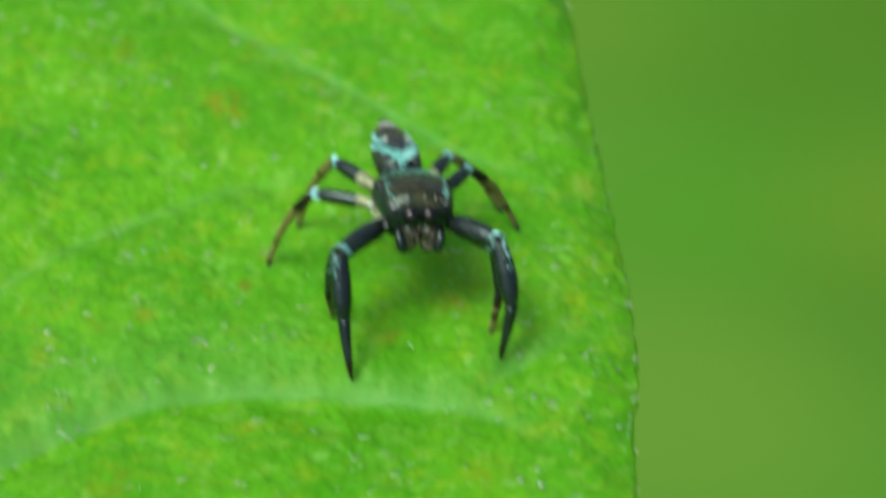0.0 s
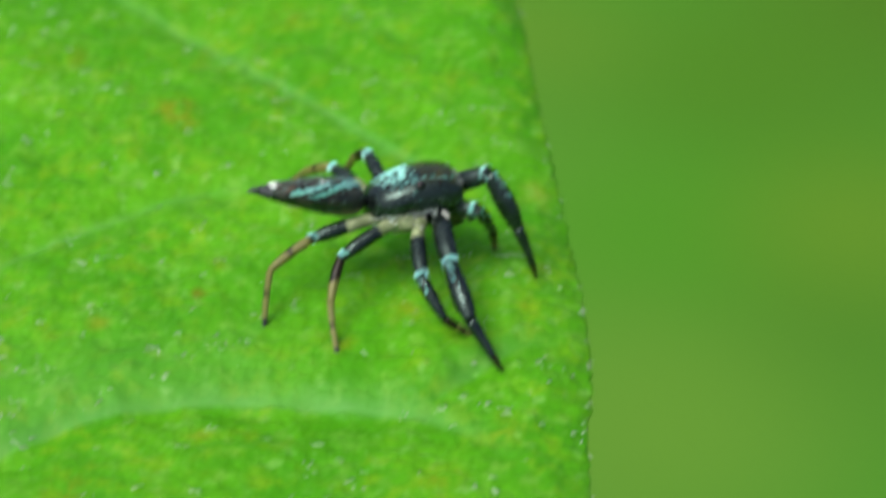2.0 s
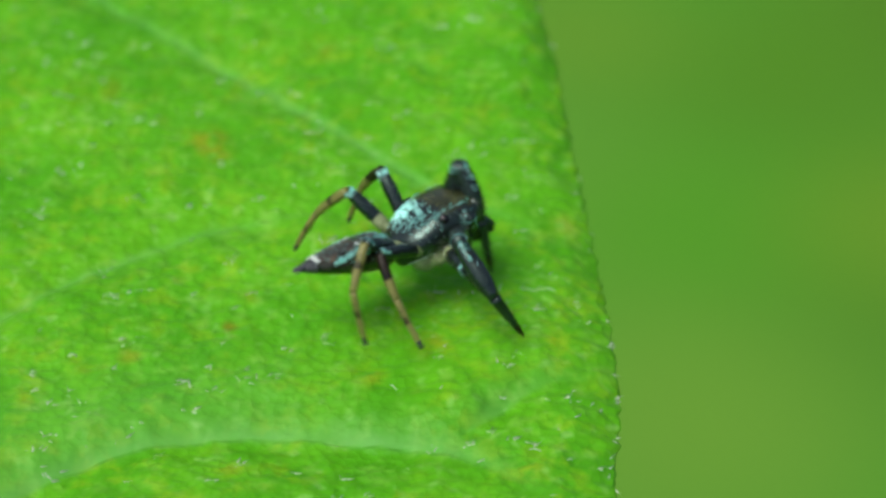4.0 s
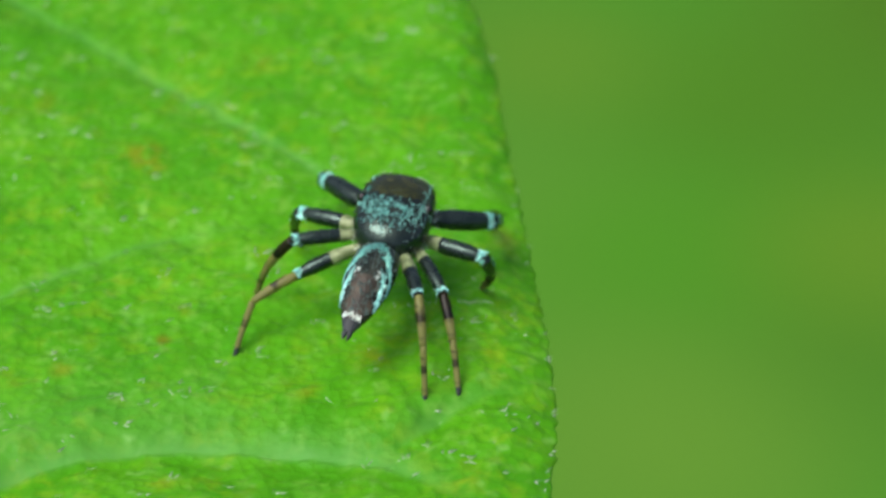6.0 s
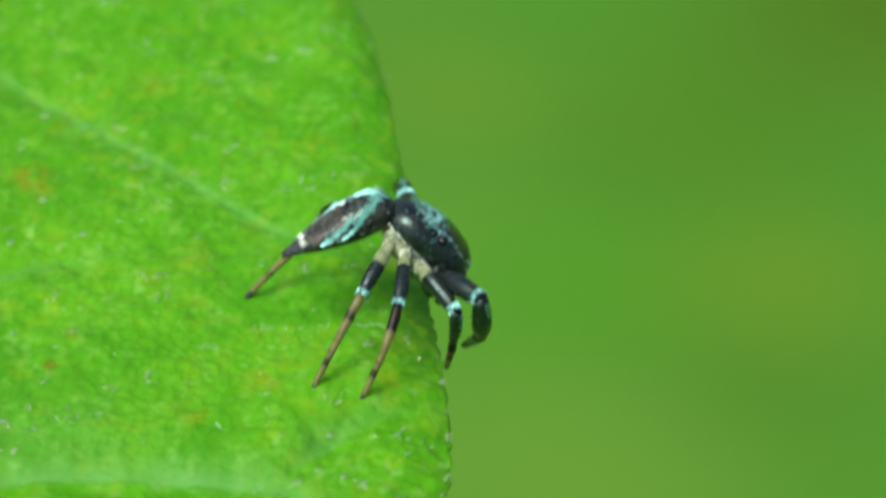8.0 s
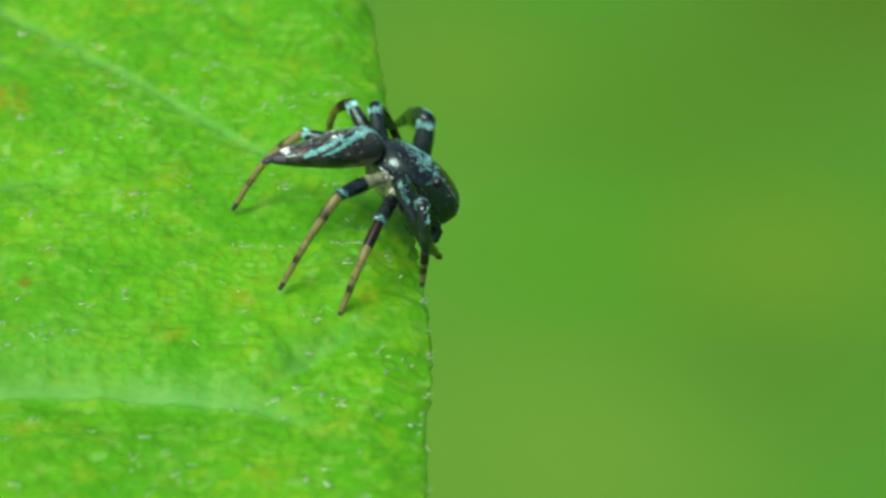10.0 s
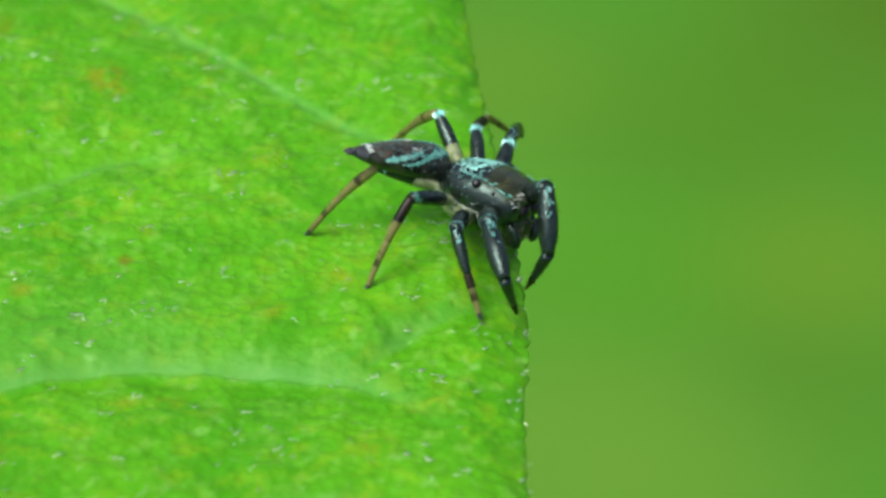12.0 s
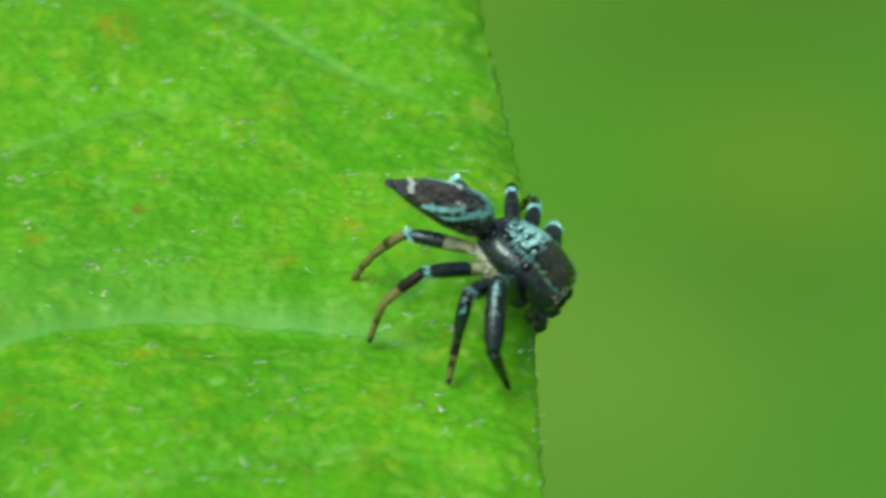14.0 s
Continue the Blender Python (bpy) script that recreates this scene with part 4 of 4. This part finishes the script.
FEET["L4"] = [
    (0, 1.33, 1.28, 0, -36, 29), (0.5, -1, 2.99, 0, 0, 18), (1, -2.13, 2.15, 0, 0, 18), (1.5, -2.74, 2.23, 0, 16, 18),
    (2, -2.73, 2.23, 0, 12, 18), (2.5, -2.78, 2.49, 0, 8, 18), (2.7, -2.78, 2.49, 0, 8, 18), (3.5, -2.78, 2.49, 0, 8, 18),
    (4.8, -3.42, -2.45, 0, -27, 15), (5, -3.43, -1.56, 0, -42, 20), (5.5, -2.78, -2.06, 0, 20, 47), (6, -2.78, -1.91, 0, 35, 41),
    (6.5, -1.91, -0.82, 0, 29, 5), (7, -0.55, 0.44, 0, 14, 18), (7.5, -0.45, 0.38, 0, 86, 1), (8, -0.2, 1.01, 0, 63, 2),
    (8.5, -0.24, 0.93, 0, 43, 11), (8.7, -0.24, 0.93, 0, 43, 11), (9.5, -0.24, 0.93, 0, 43, 11), (10.8, 0.43, 1.29, 0, -11, 34),
    (11, 0.35, 1.3, 0, -5, 33), (11.5, 0.4, 1.32, 0, 43, -10), (12, 1.3, 2.9, 0, 10, 11), (12.5, 2.56, 0.96, 0, -16, 14),
    (13, 2.58, 0.16, 0, -17, 17), (13.5, 2.58, -1.62, 0, -21, 16), (14, 2.6, -2.06, 0, -21, 15),
]
FEET["R1"] = [
    (0, -1.97, -4.62, 0, 31, 5), (0.5, 0.35, -4.69, 0, 32, 29), (1, 2.33, -4.04, 0, 61, 28), (1.5, 2.24, -3.81, 0, 43, 59),
    (2, 2.25, -4.11, 0, 40, 36), (2.5, 2.29, -3.78, 0, 50, 51), (2.7, 2.29, -3.78, 0, 50, 51), (3.5, 2.29, -3.78, 0, 50, 51),
    (4.8, 1.52, 2.68, 0, 0, 18), (5, 1.41, 3.78, 0, 57, 18), (5.5, 2.41, 3.29, 0, 78, 20), (6, 2.52, 3.33, 0, 80, 21),
    (6.5, 3.81, 2.59, -1.62, 71, 20), (7, 3.97, 0.42, -0.49, 55, 41), (7.5, 4.45, 0.44, -0.61, 61, 32), (8, 4.53, 0.08, -0.64, 50, 29),
    (8.5, 4.58, 0.42, -0.66, 58, 44), (8.7, 4.58, 0.42, -0.66, 58, 44), (9.5, 4.58, 0.42, -0.66, 58, 44), (10.8, 4.11, -1.99, -0.43, -14, 85),
    (11, 4.09, -1.97, -0.52, -15, 81), (11.5, 4.1, -1.78, -0.61, -24, 85), (12, 3.94, -3.26, 0, 17, 84), (12.5, 4, -4.94, 0, 35, 76),
    (13, 4, -4.88, 0, 45, 69), (13.5, 3.38, -7.31, 0, 28, 33), (14, 3.41, -7.48, 0, 14, 62),
]
FEET["R2"] = [
    (0, -2.4, -2.44, 0, -15, 20), (0.5, -0.1, -3.29, 0, 40, 42), (1, 0.08, -3.58, 0, 41, 29), (1.5, 1.71, -2.98, 0, 57, 59),
    (2, 1.73, -2.95, 0, 58, 51), (2.5, 1.67, -2.94, 0, 58, 58), (2.7, 1.67, -2.94, 0, 58, 58), (3.5, 1.67, -2.94, 0, 58, 58),
    (4.8, 2.24, 1.24, 0, 0, 18), (5, 1.69, 0.62, 0, 35, 16), (5.5, 2.58, 0.63, 0, 50, 19), (6, 2.62, 0.52, 0, 48, 21),
    (6.5, 3.74, -0.11, -0.57, 35, 12), (7, 3.71, -0.41, -0.34, 26, 9), (7.5, 4.14, -0.87, -0.63, 7, 3), (8, 4.17, -0.63, -0.68, 11, 8),
    (8.5, 4.23, -0.78, -0.69, 4, 19), (8.7, 4.23, -0.78, -0.69, 4, 19), (9.5, 4.23, -0.78, -0.69, 4, 19), (10.8, 3.57, -2.71, 0, -15, 51),
    (11, 3.72, -2.67, 0, -14, 57), (11.5, 3.71, -2.61, 0, -23, 59), (12, 3.18, -3.48, 0, 22, 8), (12.5, 2.43, -4.27, 0, 18, 1),
    (13, 2.5, -5.35, 0, 13, 2), (13.5, 2.09, -6.91, 0, 4, 10), (14, 2.17, -7.28, 0, -2, 4),
]
FEET["R3"] = [
    (0, -3.89, -0.61, 0, 13, 17), (0.5, -2.76, -2.38, 0, 43, 63), (1, -1.39, -3.57, 0, 64, 13), (1.5, -1.27, -3.64, 0, 64, 7),
    (2, -1.29, -3.58, 0, 70, 20), (2.5, -1.3, -3.56, 0, 63, 10), (2.7, -1.3, -3.56, 0, 63, 10), (3.5, -1.3, -3.56, 0, 63, 10),
    (4.8, 2.32, -0.97, 0, 0, 18), (5, 2.01, -2.92, 0, -2, 27), (5.5, 2.06, -3.31, 0, -35, 5), (6, 2.08, -3.31, 0, -17, 10),
    (6.5, 2.12, -3.19, 0, -43, 3), (7, 2.31, -3.08, 0, -37, 18), (7.5, 2.29, -3.05, 0, -54, 2), (8, 2.28, -2.71, 0, -33, 25),
    (8.5, 2.31, -2.68, 0, -16, 26), (8.7, 2.31, -2.68, 0, -16, 26), (9.5, 2.31, -2.68, 0, -16, 26), (10.8, 2.1, -2.65, 0, -16, 37),
    (11, 2.12, -2.73, 0, -15, 39), (11.5, 2.1, -2.75, 0, -16, 31), (12, 0.76, -2.51, 0, 0, 11), (12.5, 0.12, -4.08, 0, -2, 5),
    (13, 0.19, -4.04, 0, -11, 4), (13.5, 0.42, -5.28, 0, -28, 18), (14, 0.57, -5.9, 0, -14, 36),
]
FEET["R4"] = [
    (0, -3.27, 0.76, 0, 10, 16), (0.5, -3.22, -0.47, 0, -13, 24), (1, -3.18, -0.41, 0, -19, 21), (1.5, -2.88, -2.59, 0, 65, 44),
    (2, -2.89, -2.57, 0, 41, 47), (2.5, -2.91, -2.5, 0, 26, 44), (2.7, -2.91, -2.5, 0, 26, 44), (3.5, -2.91, -2.5, 0, 26, 44),
    (4.8, 1.88, -2.95, 0, 1, 19), (5, 1.34, -3.76, 0, -10, 7), (5.5, 1.27, -3.71, 0, -12, 8), (6, 1.35, -3.6, 0, -6, 16),
    (6.5, 0.89, -3.22, 0, -38, 7), (7, 0.88, -2.98, 0, -62, 2), (7.5, 1.16, -2.37, 0, -34, 17), (8, 1.22, -2.39, 0, -22, 8),
    (8.5, 1.21, -2.32, 0, -9, 15), (8.7, 1.21, -2.32, 0, -9, 15), (9.5, 1.21, -2.32, 0, -9, 15), (10.8, 0.56, -1.23, 0, -18, 3),
    (11, 0.54, -1.29, 0, -20, 2), (11.5, 1.07, -1.03, 0, -14, 6), (12, -0.52, -0.47, 0, -2, 10), (12.5, -0.61, -0.54, 0, -2, 16),
    (13, -0.17, -1.54, 0, -2, 20), (13.5, -0.23, -3.28, 0, -21, 16), (14, 0.19, -3.94, 0, -17, 13),
]


def limb_frame(a, b, out):
    """A pose at a whose x axis points to b and whose z axis leans to out."""
    x = (b - a).normalized()
    z = (out - out.dot(x) * x).normalized()
    y = z.cross(x)
    m = Matrix((x, y, z)).transposed().to_4x4()
    m.translation = a
    return m


def bend_leg(hip, foot, k, swing, curl):
    """Knee and ankle of a leg that reaches from hip to foot (mm)."""
    l1, l2, l3 = SEGMENTS[k]
    c = radians(max(2.0, curl))
    le = math.sqrt(l2 * l2 + l3 * l3 + 2 * l2 * l3 * math.cos(c))
    v = foot - hip
    d = min(max(v.length, abs(l1 - le) + 0.02), l1 + le - 0.01)
    a = v.normalized()
    x = (l1 * l1 - le * le + d * d) / (2 * d)
    r = math.sqrt(max(l1 * l1 - x * x, 1e-6))
    u = (Vector((0, 0, 1)) - a.z * a).normalized()
    w = a.cross(u)
    out = math.cos(radians(swing)) * u + math.sin(radians(swing)) * w
    knee = hip + a * x + out * r
    foot = hip + a * d
    t = (foot - knee).normalized()
    o = (out - out.dot(t) * t).normalized()
    x2 = (l2 * l2 - l3 * l3 + le * le) / (2 * le)
    ankle = knee + t * x2 + o * math.sqrt(max(l2 * l2 - x2 * x2, 1e-6))
    return knee, ankle, foot, out


def foot_at(rows, t):
    ts = [r[0] for r in rows]
    v = pchip(ts, [r[1:] for r in rows], t)
    i = min(max(int(np.searchsorted(ts, t, "right")) - 1, 0), len(rows) - 2)
    a, b = rows[i], rows[i + 1]
    stride = math.hypot(b[1] - a[1], b[2] - a[2])
    u = (t - a[0]) / (b[0] - a[0])
    if stride > 0.4:
        v = v.copy()
        v[2] += min(0.5, stride * 0.2) * 4 * u * (1 - u)
    return v


# the spider holds still and then moves in jerks: clock times, and the times in the rows above whose pose it has then
CLOCK = [0, 0.1, 0.2, 0.4, 0.5, 0.6, 0.8, 0.9, 1.0, 1.35, 1.5, 4.8, 4.9, 5.0, 5.1, 5.3, 5.5, 6.0, 6.4, 6.5, 6.6, 6.7, 6.8, 7.0,
         11.5, 11.7, 11.8, 12.0, 12.1, 12.2, 12.3, 12.4, 12.5, 12.65, 12.8, 13.0, 13.2, 13.4, 13.5, 13.7, 13.8, 14.0]
POSED = [0, 0.02, 0.36, 0.44, 0.5, 0.72, 0.92, 0.97, 1.0, 1.03, 1.5, 4.8, 4.95, 5.0, 5.35, 5.45, 5.5, 6.0, 6.06, 6.5, 6.53, 6.75, 6.95, 7.0,
         11.5, 11.55, 11.95, 12.0, 12.05, 12.3, 12.4, 12.48, 12.5, 12.55, 12.95, 13.0, 13.05, 13.3, 13.5, 13.55, 13.95, 14.0]


def motions():
    steps = [i * 0.1 for i in range(141)]
    body_rows, abdomen_rows = [], []
    leg_rows = {n: ([], [], []) for n in legs}
    ts = [r[0] for r in BODY]
    for t in steps:
        posed = float(np.interp(t, CLOCK, POSED))
        x, y, z, yaw, nose, roll, up, side = pchip(ts, [r[1:] for r in BODY], posed)
        m = pose(x, y, z, roll, -nose, yaw)
        body_rows.append((t, pose(x * MM, y * MM, z * MM, roll, -nose, yaw)))
        twist = float(np.interp(posed, *zip(*TWIST)))
        abdomen_rows.append((t, pose(-1.0 * MM, 0, 0, twist, -up, side)))
        inv = m.inverted()
        for n in legs:
            k, s = int(n[1]), 1 if n[0] == "L" else -1
            hx, hy, hz = HIP[k]
            fx, fy, fz, swing, curl = foot_at(FEET[n], posed)
            hip = m @ Vector((hx, s * hy, hz))
            knee, ankle, foot, out = bend_leg(hip, Vector((fx, fy, fz)), k, swing, curl)
            thigh = limb_frame(hip, knee, out)
            shin = limb_frame(knee, ankle, out)
            tip = limb_frame(ankle, foot, out)
            for rows, q in zip(leg_rows[n], (inv @ thigh, thigh.inverted() @ shin, thigh.inverted() @ tip)):
                q.translation *= MM
                rows.append((t, q))
    walk(spider, body_rows)
    walk(abdomen, abdomen_rows)
    for n, obs in legs.items():
        for ob, rows in zip(obs, leg_rows[n]):
            walk(ob, rows)


motions()
